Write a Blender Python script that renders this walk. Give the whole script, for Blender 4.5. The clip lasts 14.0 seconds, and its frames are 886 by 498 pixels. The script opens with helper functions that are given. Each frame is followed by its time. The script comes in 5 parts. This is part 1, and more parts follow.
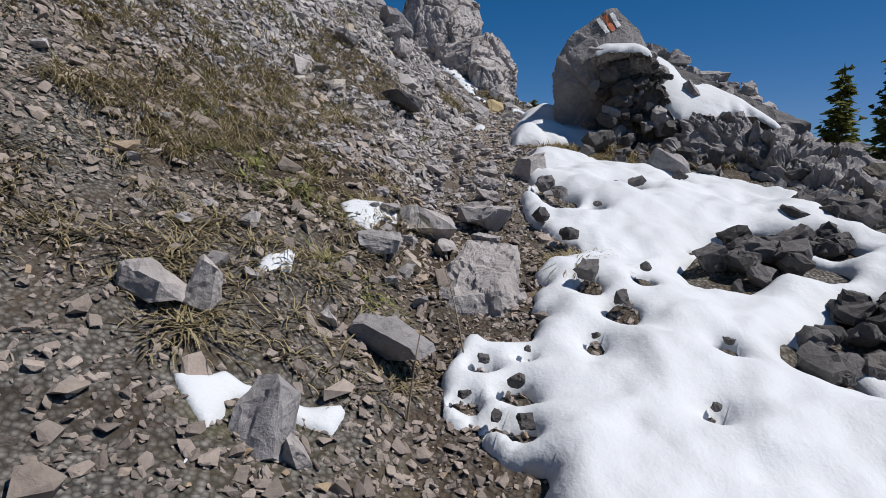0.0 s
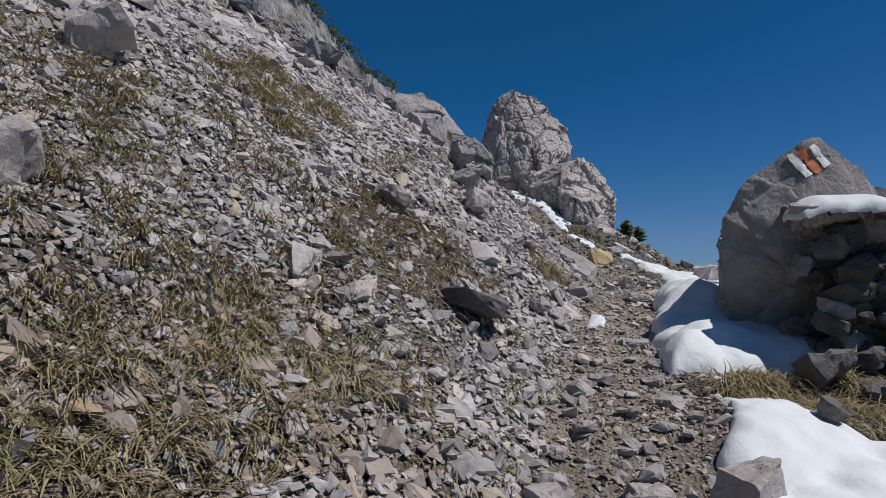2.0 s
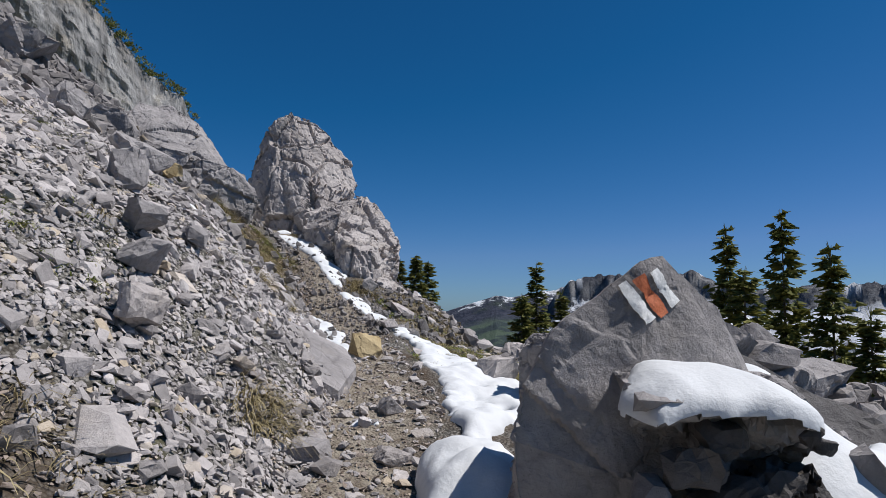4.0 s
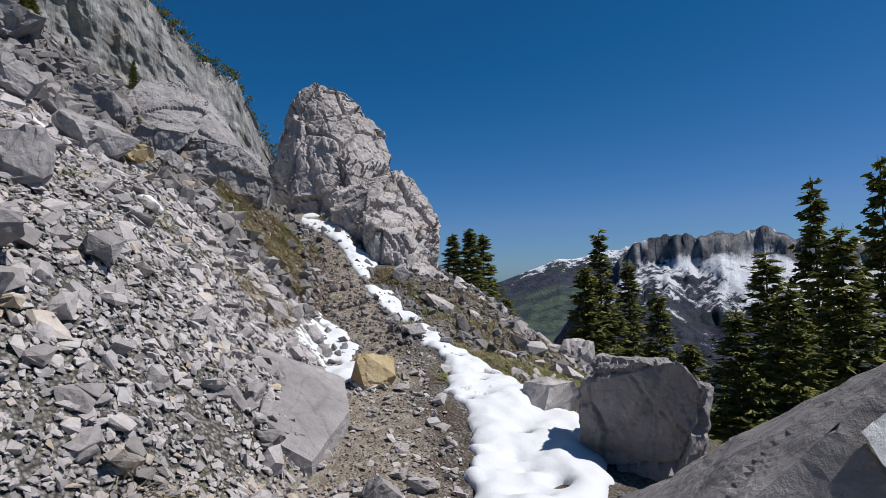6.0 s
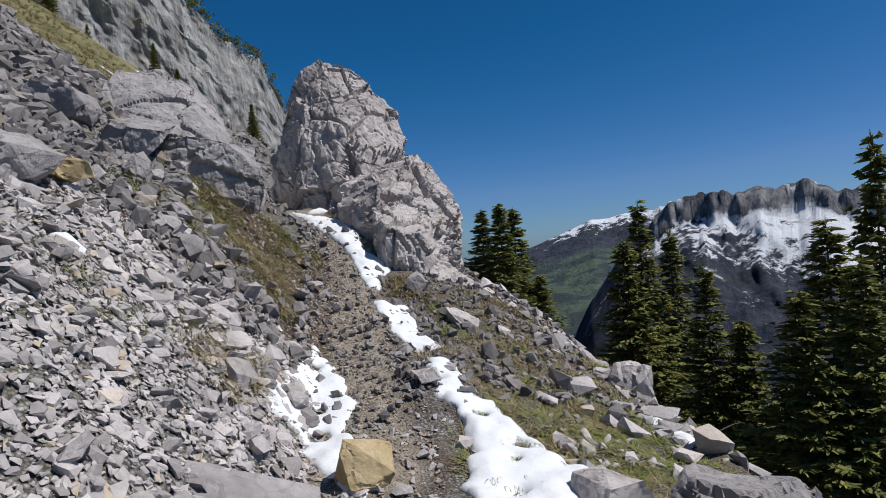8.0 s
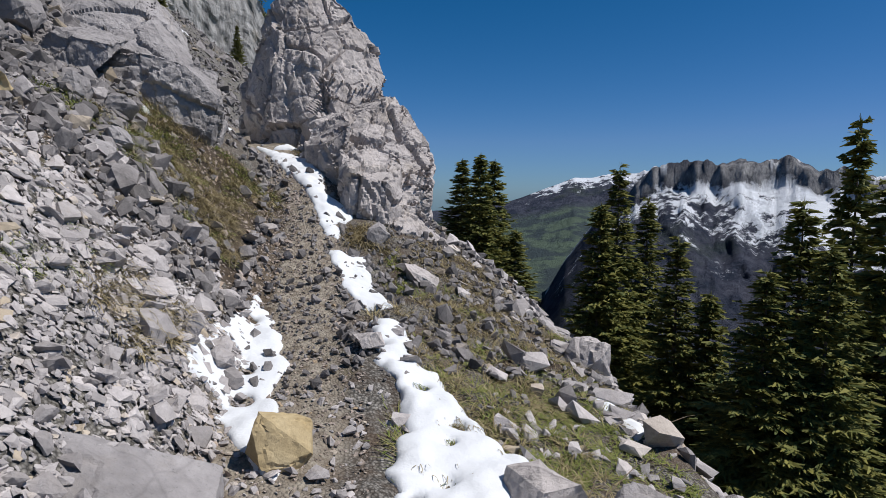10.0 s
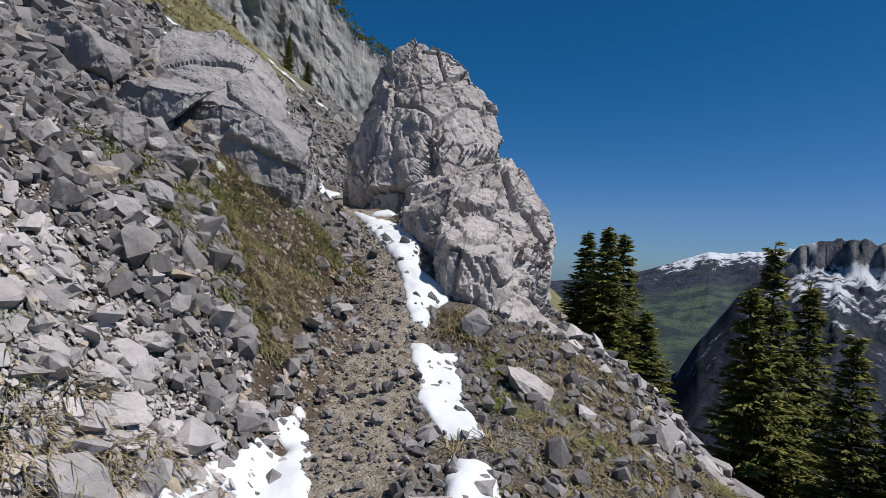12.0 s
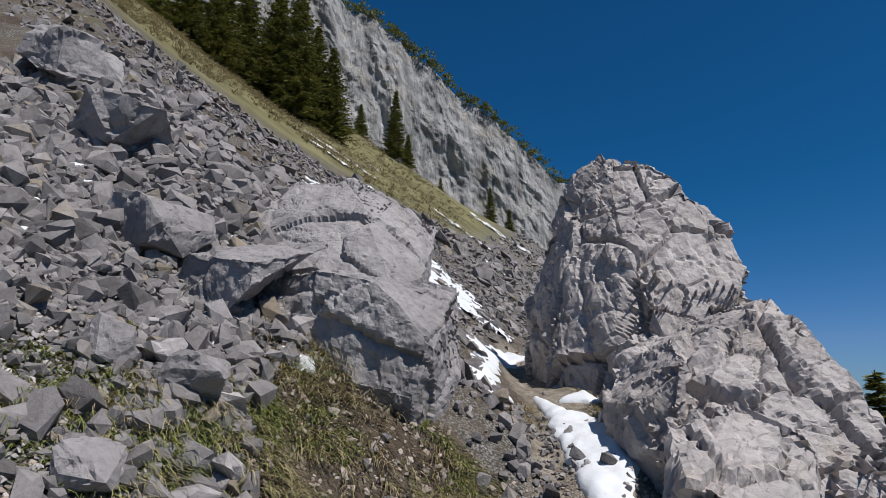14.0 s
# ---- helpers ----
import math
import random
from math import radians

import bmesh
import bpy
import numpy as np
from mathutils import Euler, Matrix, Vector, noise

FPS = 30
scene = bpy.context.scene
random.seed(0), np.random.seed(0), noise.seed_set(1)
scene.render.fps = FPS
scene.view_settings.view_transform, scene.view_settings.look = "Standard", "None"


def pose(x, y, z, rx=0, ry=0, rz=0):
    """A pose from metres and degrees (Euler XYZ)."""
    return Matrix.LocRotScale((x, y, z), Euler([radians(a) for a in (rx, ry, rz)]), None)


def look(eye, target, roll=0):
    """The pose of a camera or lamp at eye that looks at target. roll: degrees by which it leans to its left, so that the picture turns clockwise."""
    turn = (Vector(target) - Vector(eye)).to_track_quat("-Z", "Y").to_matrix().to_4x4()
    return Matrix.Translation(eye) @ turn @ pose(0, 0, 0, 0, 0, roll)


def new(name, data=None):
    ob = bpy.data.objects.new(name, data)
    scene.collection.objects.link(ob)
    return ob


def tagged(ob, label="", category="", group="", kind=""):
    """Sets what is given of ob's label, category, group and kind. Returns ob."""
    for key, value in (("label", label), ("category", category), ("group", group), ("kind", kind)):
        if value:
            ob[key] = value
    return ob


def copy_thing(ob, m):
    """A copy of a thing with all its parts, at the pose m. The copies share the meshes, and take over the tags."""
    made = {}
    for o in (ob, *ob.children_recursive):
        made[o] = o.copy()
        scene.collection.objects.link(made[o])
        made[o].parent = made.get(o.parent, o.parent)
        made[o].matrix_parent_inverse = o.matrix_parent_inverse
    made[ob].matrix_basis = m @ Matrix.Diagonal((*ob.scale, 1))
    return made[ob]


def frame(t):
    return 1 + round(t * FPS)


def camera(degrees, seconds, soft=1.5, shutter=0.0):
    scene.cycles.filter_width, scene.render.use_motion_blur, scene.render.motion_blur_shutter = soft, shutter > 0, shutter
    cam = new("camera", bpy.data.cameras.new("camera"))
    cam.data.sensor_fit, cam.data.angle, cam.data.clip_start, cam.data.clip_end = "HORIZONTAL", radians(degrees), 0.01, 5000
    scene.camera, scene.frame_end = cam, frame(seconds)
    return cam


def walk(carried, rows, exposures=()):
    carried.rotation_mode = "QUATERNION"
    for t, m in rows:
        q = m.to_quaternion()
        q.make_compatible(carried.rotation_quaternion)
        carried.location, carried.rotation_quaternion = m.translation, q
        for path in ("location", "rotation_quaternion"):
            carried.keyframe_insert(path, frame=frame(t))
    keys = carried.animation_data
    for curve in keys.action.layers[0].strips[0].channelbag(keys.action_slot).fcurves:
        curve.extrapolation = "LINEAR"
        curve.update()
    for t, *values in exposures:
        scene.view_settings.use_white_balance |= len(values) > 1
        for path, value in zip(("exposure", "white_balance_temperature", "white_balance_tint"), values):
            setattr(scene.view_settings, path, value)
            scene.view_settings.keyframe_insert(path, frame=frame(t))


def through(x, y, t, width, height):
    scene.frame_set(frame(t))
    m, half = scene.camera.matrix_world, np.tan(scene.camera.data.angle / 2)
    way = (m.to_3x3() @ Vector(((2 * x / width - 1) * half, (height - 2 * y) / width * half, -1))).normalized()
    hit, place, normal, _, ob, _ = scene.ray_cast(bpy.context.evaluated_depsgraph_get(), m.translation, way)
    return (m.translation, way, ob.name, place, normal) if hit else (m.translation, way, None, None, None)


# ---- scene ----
# camera: seconds, eye, target, roll
cam = camera(71.0, 14.0, soft=0.8)
PATH = [
    (0, (0.02, 0.129, 1.336), (0.052, 2.113, 1.092), 1.3),
    (0.5, (-0.028, 0.706, 1.471), (-0.034, 2.706, 1.418), 0.5),
    (1, (-0.092, 1.215, 1.758), (-0.077, 3.213, 1.852), 1.9),
    (1.5, (-0.006, 1.877, 1.832), (-0.13, 3.87, 1.946), -6.6),
    (2, (-0.045, 2.401, 2.047), (-0.287, 4.383, 2.161), 0.4),
    (2.5, (0.027, 2.665, 2.388), (-0.077, 4.656, 2.55), 2.0),
    (3, (0.197, 3.191, 2.421), (0.484, 5.165, 2.57), 0.5),
    (3.5, (0.383, 3.728, 2.551), (0.799, 5.677, 2.724), -0.0),
    (4, (0.451, 4.179, 2.732), (0.851, 6.129, 2.923), 0.7),
    (4.2, (0.505, 4.408, 2.692), (0.915, 6.356, 2.886), -0.2),
    (6.3, (0.997, 5.812, 3.076), (1.092, 7.809, 3.135), -2.6),
    (6.5, (0.954, 5.989, 3.108), (0.918, 7.988, 3.139), -3.1),
    (7, (0.843, 6.38, 3.192), (0.642, 8.367, 3.083), 2.3),
    (7.5, (0.901, 6.467, 3.378), (0.949, 8.46, 3.215), 5.1),
    (8, (1.253, 6.82, 3.471), (1.357, 8.817, 3.47), -4.1),
    (8.5, (1.379, 7.271, 3.422), (1.224, 9.265, 3.439), -3.4),
    (8.7, (1.445, 7.323, 3.484), (1.324, 9.31, 3.294), -1.0),
    (10.8, (1.454, 7.123, 3.561), (1.681, 9.106, 3.422), -0.3),
    (11, (1.404, 7.356, 3.553), (1.522, 9.351, 3.463), 0.0),
    (11.5, (1.537, 7.989, 3.454), (1.425, 9.986, 3.43), -0.6),
    (12, (1.607, 8.696, 3.641), (1.373, 10.682, 3.674), 3.0),
    (12.5, (1.48, 9.391, 3.876), (1.158, 11.363, 3.953), 1.5),
    (13, (1.449, 10.062, 3.89), (0.996, 12.005, 4.03), 0.5),
    (13.5, (1.321, 10.729, 4.04), (0.497, 12.517, 4.392), 3.4),
    (14, (1.316, 11.167, 4.241), (0.444, 12.908, 4.697), 0.6),
]
walk(cam, [(t, look(eye, target, roll)) for t, eye, target, roll in PATH],
     exposures=[(0.0, -0.18), (1.0, -0.3), (1.7, -0.34), (2.1, -0.24), (2.5, 0.0), (14.0, 0.0)])

# ---- world and sun ----
SUN_AZ, SUN_EL = radians(102), radians(57)
world = bpy.data.worlds.new("world")
scene.world = world
world.use_nodes = True
wn = world.node_tree
sky = wn.nodes.new("ShaderNodeTexSky")
sky.sky_type = 'NISHITA'
sky.sun_disc = False
sky.sun_elevation, sky.sun_rotation = SUN_EL, SUN_AZ
sky.altitude, sky.air_density, sky.dust_density, sky.ozone_density = 1800, 1.0, 1.0, 5.0
tint = wn.nodes.new("ShaderNodeMix")
tint.data_type, tint.blend_type = 'RGBA', 'MULTIPLY'
tint.inputs["Factor"].default_value = 1.0
tint.inputs["B"].default_value = (0.2, 0.68, 1.0, 1)
wn.links.new(sky.outputs[0], tint.inputs["A"])
pale = wn.nodes.new("ShaderNodeMapRange")
pale.inputs["From Min"].default_value, pale.inputs["From Max"].default_value = 2.0, 4.4
grey = wn.nodes.new("ShaderNodeRGBToBW")
wn.links.new(sky.outputs[0], grey.inputs[0])
wn.links.new(grey.outputs[0], pale.inputs["Value"])
cast = wn.nodes.new("ShaderNodeMix")
cast.data_type = 'RGBA'
cast.inputs["A"].default_value, cast.inputs["B"].default_value = (0.13, 0.78, 1.15, 1), (0.6, 0.87, 1.25, 1)
wn.links.new(pale.outputs["Result"], cast.inputs["Factor"])
wn.links.new(cast.outputs["Result"], tint.inputs["B"])
wn.links.new(tint.outputs["Result"], wn.nodes["Background"].inputs["Color"])
wn.nodes["Background"].inputs["Strength"].default_value = 0.06
sun = bpy.data.lights.new("sun", 'SUN')
sun.energy, sun.angle, sun.color = 4.9, radians(0.5), (1.0, 0.965, 0.935)
sun_ob = new("sun", sun)
sun_ob.matrix_world = look((0, 0, 30), (-30 * math.sin(SUN_AZ) / math.tan(SUN_EL), -30 * math.cos(SUN_AZ) / math.tan(SUN_EL), 0))

# ---- materials ----


class Mat:
    """A small builder of node materials."""

    def __init__(self, name, rough=0.9, spec=0.3):
        self.m = bpy.data.materials.new(name)
        self.m.use_nodes = True
        self.n, self.l = self.m.node_tree.nodes, self.m.node_tree.links
        self.b = self.n["Principled BSDF"]
        self.b.inputs["Roughness"].default_value = rough
        self.b.inputs["Specular IOR Level"].default_value = spec
        self.co = self.n.new("ShaderNodeNewGeometry").outputs["Position"]

    def noise(self, scale, detail=6, rough=0.6, co=None, distort=0.0):
        t = self.n.new("ShaderNodeTexNoise")
        t.inputs["Scale"].default_value, t.inputs["Detail"].default_value = scale, detail
        t.inputs["Roughness"].default_value, t.inputs["Distortion"].default_value = rough, distort
        self.l.new(co or self.co, t.inputs["Vector"])
        return t.outputs["Fac"]

    def vector_noise(self, scale):
        t = self.n.new("ShaderNodeTexNoise")
        t.inputs["Scale"].default_value, t.inputs["Detail"].default_value = scale, 5
        self.l.new(self.co, t.inputs["Vector"])
        return t.outputs["Color"]

    def voronoi(self, scale, feature='F1', co=None, out="Distance"):
        t = self.n.new("ShaderNodeTexVoronoi")
        t.feature = feature
        t.inputs["Scale"].default_value = scale
        self.l.new(co or self.co, t.inputs["Vector"])
        return t.outputs[out]

    def stretch(self, sx, sy, sz, co=None):
        t = self.n.new("ShaderNodeMapping")
        t.inputs["Scale"].default_value = (sx, sy, sz)
        self.l.new(co or self.co, t.inputs["Vector"])
        return t.outputs["Vector"]

    def ramp(self, fac, *stops):
        r = self.n.new("ShaderNodeValToRGB")
        e = r.color_ramp.elements
        while len(e) < len(stops):
            e.new(0.5)
        for k, (p, c) in enumerate(stops):
            e[k].position = p
            e[k].color = (c, c, c, 1) if isinstance(c, (int, float)) else (*c, 1)
        self.l.new(fac, r.inputs["Fac"])
        return r.outputs["Color"]

    def mix(self, fac, a, b, blend='MIX'):
        x = self.n.new("ShaderNodeMix")
        x.data_type, x.blend_type = 'RGBA', blend
        for key, v in (("Factor", fac), ("A", a), ("B", b)):
            if isinstance(v, (int, float)):
                x.inputs[key].default_value = v if key == "Factor" else (v, v, v, 1)
            elif isinstance(v, tuple):
                x.inputs[key].default_value = (*v, 1)
            else:
                self.l.new(v, x.inputs[key])
        return x.outputs["Result"]

    def math(self, op, a, b=0.0):
        x = self.n.new("ShaderNodeMath")
        x.operation = op
        for k, v in enumerate((a, b)):
            if isinstance(v, (int, float)):
                x.inputs[k].default_value = v
            else:
                self.l.new(v, x.inputs[k])
        return x.outputs[0]

    def up(self):
        s = self.n.new("ShaderNodeSeparateXYZ")
        g = self.n.new("ShaderNodeNewGeometry")
        self.l.new(g.outputs["Normal"], s.inputs[0])
        return s.outputs["Z"]

    def attr(self, name):
        a = self.n.new("ShaderNodeAttribute")
        a.attribute_name = name
        return a.outputs["Fac"]

    def island(self):
        return self.n.new("ShaderNodeNewGeometry").outputs["Random Per Island"]

    def object_random(self):
        return self.n.new("ShaderNodeObjectInfo").outputs["Random"]

    def colour(self, c):
        self.l.new(c, self.b.inputs["Base Color"])
        return self

    def bump(self, height, strength=0.5, distance=0.02, after=None):
        b = self.n.new("ShaderNodeBump")
        b.inputs["Strength"].default_value, b.inputs["Distance"].default_value = strength, distance
        self.l.new(height, b.inputs["Height"])
        if after:
            self.l.new(after, b.inputs["Normal"])
        self.l.new(b.outputs[0], self.b.inputs["Normal"])
        return b.outputs[0]


def limestone(name, light=0.42, dark=0.2, ochre=0.15, per="none", scale=1.0, crack=0.6, warm=0.0):
    """Weathered grey limestone with cracks, pale scars and a little ochre."""
    m = Mat(name, 0.88, 0.25)
    big, fine = m.noise(1.3 * scale, 5, 0.65), m.noise(14 * scale, 8, 0.7)
    c = m.mix(m.ramp(big, (0.3, 0.0), (0.7, 1.0)), (dark, dark * (0.93 - 0.5 * warm), dark * (0.915 - warm)), (light, light * (0.935 - 0.4 * warm), light * (0.92 - 0.8 * warm)))
    c = m.mix(m.ramp(m.noise(2.7 * scale, 4, 0.6), (0.56, 0.0), (0.74, ochre)), c, (light * 1.0, light * 0.82, light * 0.58))
    c = m.mix(0.55, c, m.ramp(fine, (0.25, 0.55), (0.75, 1.25)), 'MULTIPLY')
    c = m.mix(m.ramp(m.noise(38 * scale, 4, 0.7), (0.6, 0.0), (0.72, 0.5)), c, (dark * 0.5, dark * 0.49, dark * 0.46))
    if per != "none":
        rnd = m.island() if per == "island" else m.object_random()
        c = m.mix(1.0, c, m.ramp(rnd, (0.0, (0.62, 0.61, 0.6)), (0.4, (0.92, 0.91, 0.9)), (0.92, (1.22, 1.2, 1.18)), (0.985, (1.1, 0.98, 0.75))), 'MULTIPLY')
    cr = None
    if crack:
        bent = m.mix(0.16, m.co, m.vector_noise(2.2 * scale), 'ADD')
        lines = m.voronoi(1.7 * scale, 'DISTANCE_TO_EDGE', m.stretch(1.3, 1.0, 0.5, bent))
        finer = m.voronoi(6.0 * scale, 'DISTANCE_TO_EDGE', m.stretch(1.0, 1.0, 0.7, bent))
        gap = m.ramp(m.noise(1.1 * scale, 3, 0.5), (0.4, 0.0), (0.6, 1.0))
        cr = m.mix(1.0, m.ramp(lines, (0.0, 0.0), (0.02, 1.0)), m.mix(gap, 1.0, m.ramp(finer, (0.0, 0.2), (0.05, 1.0))), 'MULTIPLY')
        c = m.mix(crack, c, m.mix(0.3, cr, 1.0), 'MULTIPLY')
    m.colour(c)
    b = m.bump(fine, 0.8, 0.03 / scale)
    b = m.bump(m.noise(60 * scale, 4, 0.7), 0.35, 0.006, b)
    if crack:
        m.bump(cr, 0.5 * crack, 0.03 / scale, b)
    return m.m


def ochre_stone():
    m = Mat("ochre_limestone", 0.88, 0.2)
    n1, n2 = m.noise(5, 6, 0.6), m.noise(30, 6, 0.7)
    c = m.mix(m.ramp(n1, (0.35, 0.0), (0.65, 1.0)), (0.36, 0.27, 0.14), (0.5, 0.4, 0.24))
    c = m.mix(0.5, c, m.ramp(n2, (0.25, 0.6), (0.75, 1.2)), 'MULTIPLY')
    m.colour(c)
    m.bump(n2, 0.5, 0.01)
    return m.m


def plain_noise(name, a, b, scale, rough=0.9, bump=0.4, dist=0.01, spec=0.2):
    m = Mat(name, rough, spec)
    n1, n2 = m.noise(scale, 7, 0.65), m.noise(scale * 7, 5, 0.7)
    c = m.mix(m.ramp(n1, (0.32, 0.0), (0.68, 1.0)), a, b)
    c = m.mix(0.5, c, m.ramp(n2, (0.25, 0.55), (0.75, 1.3)), 'MULTIPLY')
    m.colour(c)
    m.bump(n2, bump, dist)
    return m.m


def leafy(name, a, b, rough=0.75, through=0.2):
    m = Mat(name, rough, 0.2)
    c = m.mix(m.island(), a, b)
    m.colour(c)
    m.b.inputs["Subsurface Weight"].default_value = 0.0
    t = m.n.new("ShaderNodeBsdfTranslucent")
    m.l.new(c, t.inputs["Color"])
    s = m.n.new("ShaderNodeMixShader")
    s.inputs[0].default_value = through
    m.l.new(m.b.outputs[0], s.inputs[1])
    m.l.new(t.outputs[0], s.inputs[2])
    m.l.new(s.outputs[0], m.n["Material Output"].inputs["Surface"])
    return m.m


def snow_material():
    m = Mat("snow", 0.65, 0.3)
    c = m.mix(m.ramp(m.noise(1.6, 5, 0.6), (0.4, 0.0), (0.75, 1.0)), (0.66, 0.675, 0.69), (0.59, 0.6, 0.61))
    c = m.mix(m.ramp(m.noise(24, 6, 0.75), (0.66, 0.0), (0.78, 0.5)), c, (0.5, 0.46, 0.4))
    m.colour(c)
    m.b.inputs["Subsurface Weight"].default_value = 0.0
    m.bump(m.noise(9, 5, 0.6), 0.35, 0.03, m.bump(m.noise(90, 3, 0.6), 0.3, 0.004))
    return m.m


ROCK = limestone("grey_limestone", 0.41, 0.22, crack=0.22)
ROCK_PALE = limestone("pale_limestone", 0.54, 0.31, 0.25, crack=0.3, warm=0.06)
# dark rock whose base colour also carries the deep shade under overhangs
ROCK_DARK_SHADED = limestone("dark_shaded_limestone", 0.2, 0.08, 0.05, crack=0.3)
STONE = limestone("scree_limestone", 0.52, 0.33, 0.14, "island", 2.0, 0.0)
STONE_WARM = limestone("brownish_limestone", 0.44, 0.26, 0.2, "island", 2.0, 0.0, 0.22)
STONE_COARSE = limestone("coarse_scree_limestone", 0.31, 0.14, 0.08, "island", 3.0, 0.25)
# wet stone, darkened further to hold the shade between the knoll's front blocks
STONE_WET_SHADED = limestone("wet_shaded_limestone", 0.19, 0.08, 0.05, "object", 2.0, 0.2)
STONE_OB = limestone("loose_limestone", 0.48, 0.3, 0.12, "object", 2.0, 0.15)
OCHRE = ochre_stone()
SNOW = snow_material()


def ground_material():
    """Gravel and brown soil, worn path, moss; far down valley grass and wood."""
    m = Mat("mountain_ground", 0.95, 0.15)
    soil = m.mix(m.ramp(m.noise(2.2, 6, 0.6), (0.35, 0.0), (0.65, 1.0)), (0.05, 0.034, 0.023), (0.13, 0.095, 0.068))
    grit = m.mix(m.ramp(m.voronoi(55, out="Color"), (0.0, 0.0), (1.0, 1.0)), (0.13, 0.12, 0.105), (0.36, 0.34, 0.31))
    edge = m.ramp(m.voronoi(55), (0.25, 1.0), (0.75, 0.25))
    grit = m.mix(1.0, grit, edge, 'MULTIPLY')
    c = m.mix(m.ramp(m.math('ADD', m.noise(3.1, 6, 0.7), m.math('MULTIPLY', m.attr("scree"), 0.22)), (0.4, 0.15), (0.6, 0.95)), soil, grit)
    moss = m.ramp(m.noise(1.1, 5, 0.65), (0.56, 0.0), (0.68, 0.55))
    c = m.mix(moss, c, (0.1, 0.095, 0.035))
    path = m.mix(m.ramp(m.noise(11, 5, 0.7), (0.35, 0.0), (0.65, 1.0)), (0.15, 0.12, 0.09), (0.36, 0.32, 0.26))
    c = m.mix(m.attr("path"), c, path)
    mud = m.mix(m.ramp(m.noise(6, 7, 0.7), (0.35, 0.0), (0.7, 1.0)), (0.035, 0.024, 0.016), (0.12, 0.09, 0.062))
    c = m.mix(m.attr("mud"), c, mud)
    turf = m.mix(m.ramp(m.noise(0.35, 9, 0.7), (0.35, 0.0), (0.65, 1.0)), (0.09, 0.085, 0.04), (0.22, 0.2, 0.1))
    c = m.mix(m.attr("turf"), c, turf)
    wood = m.mix(m.ramp(m.noise(0.02, 9, 0.7), (0.4, 0.0), (0.6, 1.0)), (0.03, 0.03, 0.028), (0.06, 0.055, 0.05))
    c = m.mix(m.attr("wood"), c, wood)
    m.colour(c)
    b = m.bump(edge, 0.6, 0.02)
    m.bump(m.noise(9, 8, 0.7), 0.6, 0.04, b)
    return m.m


GROUND = ground_material()
GRASS_DRY = leafy("dry_grass", (0.4, 0.335, 0.19), (0.19, 0.15, 0.08))
GRASS_GREEN = leafy("green_grass", (0.13, 0.18, 0.04), (0.28, 0.27, 0.09))
NEEDLES = leafy("spruce_needles", (0.075, 0.1, 0.032), (0.24, 0.225, 0.06))
BARK = plain_noise("spruce_bark", (0.09, 0.07, 0.055), (0.2, 0.17, 0.14), 9)
PAINT_WHITE = plain_noise("white_trail_paint", (0.72, 0.71, 0.68), (0.85, 0.84, 0.82), 14, 0.7, 0.5, 0.006)
PAINT_RED = plain_noise("orange_red_trail_paint", (0.5, 0.13, 0.05), (0.62, 0.2, 0.1), 14, 0.7, 0.5, 0.006)
TWIG = plain_noise("dry_wood", (0.2, 0.15, 0.1), (0.36, 0.29, 0.2), 20)

# ---- the lie of the land ----


def lerp(x, *knots):
    return np.interp(x, [k[0] for k in knots], [k[1] for k in knots])


def fbm(x, y, freq, octaves=4, seed=0):
    """Smooth value noise on arrays, about -1 to 1."""
    out, amp, tot = np.zeros(np.broadcast(x, y).shape), 1.0, 0.0
    rng = np.random.RandomState(seed)
    for _ in range(octaves):
        lat = rng.rand(64, 64) * 2 - 1
        u, v = x * freq + rng.rand() * 60, y * freq + rng.rand() * 60
        iu, iv = np.floor(u).astype(int), np.floor(v).astype(int)
        fu, fv = u - iu, v - iv
        fu, fv = fu * fu * (3 - 2 * fu), fv * fv * (3 - 2 * fv)
        a, b = lat[iu % 64, iv % 64], lat[(iu + 1) % 64, iv % 64]
        c, d = lat[iu % 64, (iv + 1) % 64], lat[(iu + 1) % 64, (iv + 1) % 64]
        out += amp * ((a * (1 - fu) + b * fu) * (1 - fv) + (c * (1 - fu) + d * fu) * fv)
        tot += amp
        amp, freq = amp * 0.5, freq * 2.03
    return out / tot * 1.6


def path_x(y):
    return lerp(y, (-5, 0.15), (0, 0.2), (3.4, 0.3), (5, 0.3), (7, 0.62), (9, 0.92), (11.2, 0.78), (12.5, 0.66), (14, 0.5), (15.5, 0.25), (17, -0.4), (21, -2.2), (30, -3.4))


def path_z(y):
    return lerp(y, (-40, -8.0), (-5, -1.3), (0, 0.02), (3.4, 0.98), (5, 1.4), (7, 1.87), (9, 2.1), (11.2, 2.42), (12.5, 2.66), (14, 3.08), (15.3, 3.7), (17, 4.2), (21, 4.9), (30, 5.3), (60, 5.0), (140, 2.0))


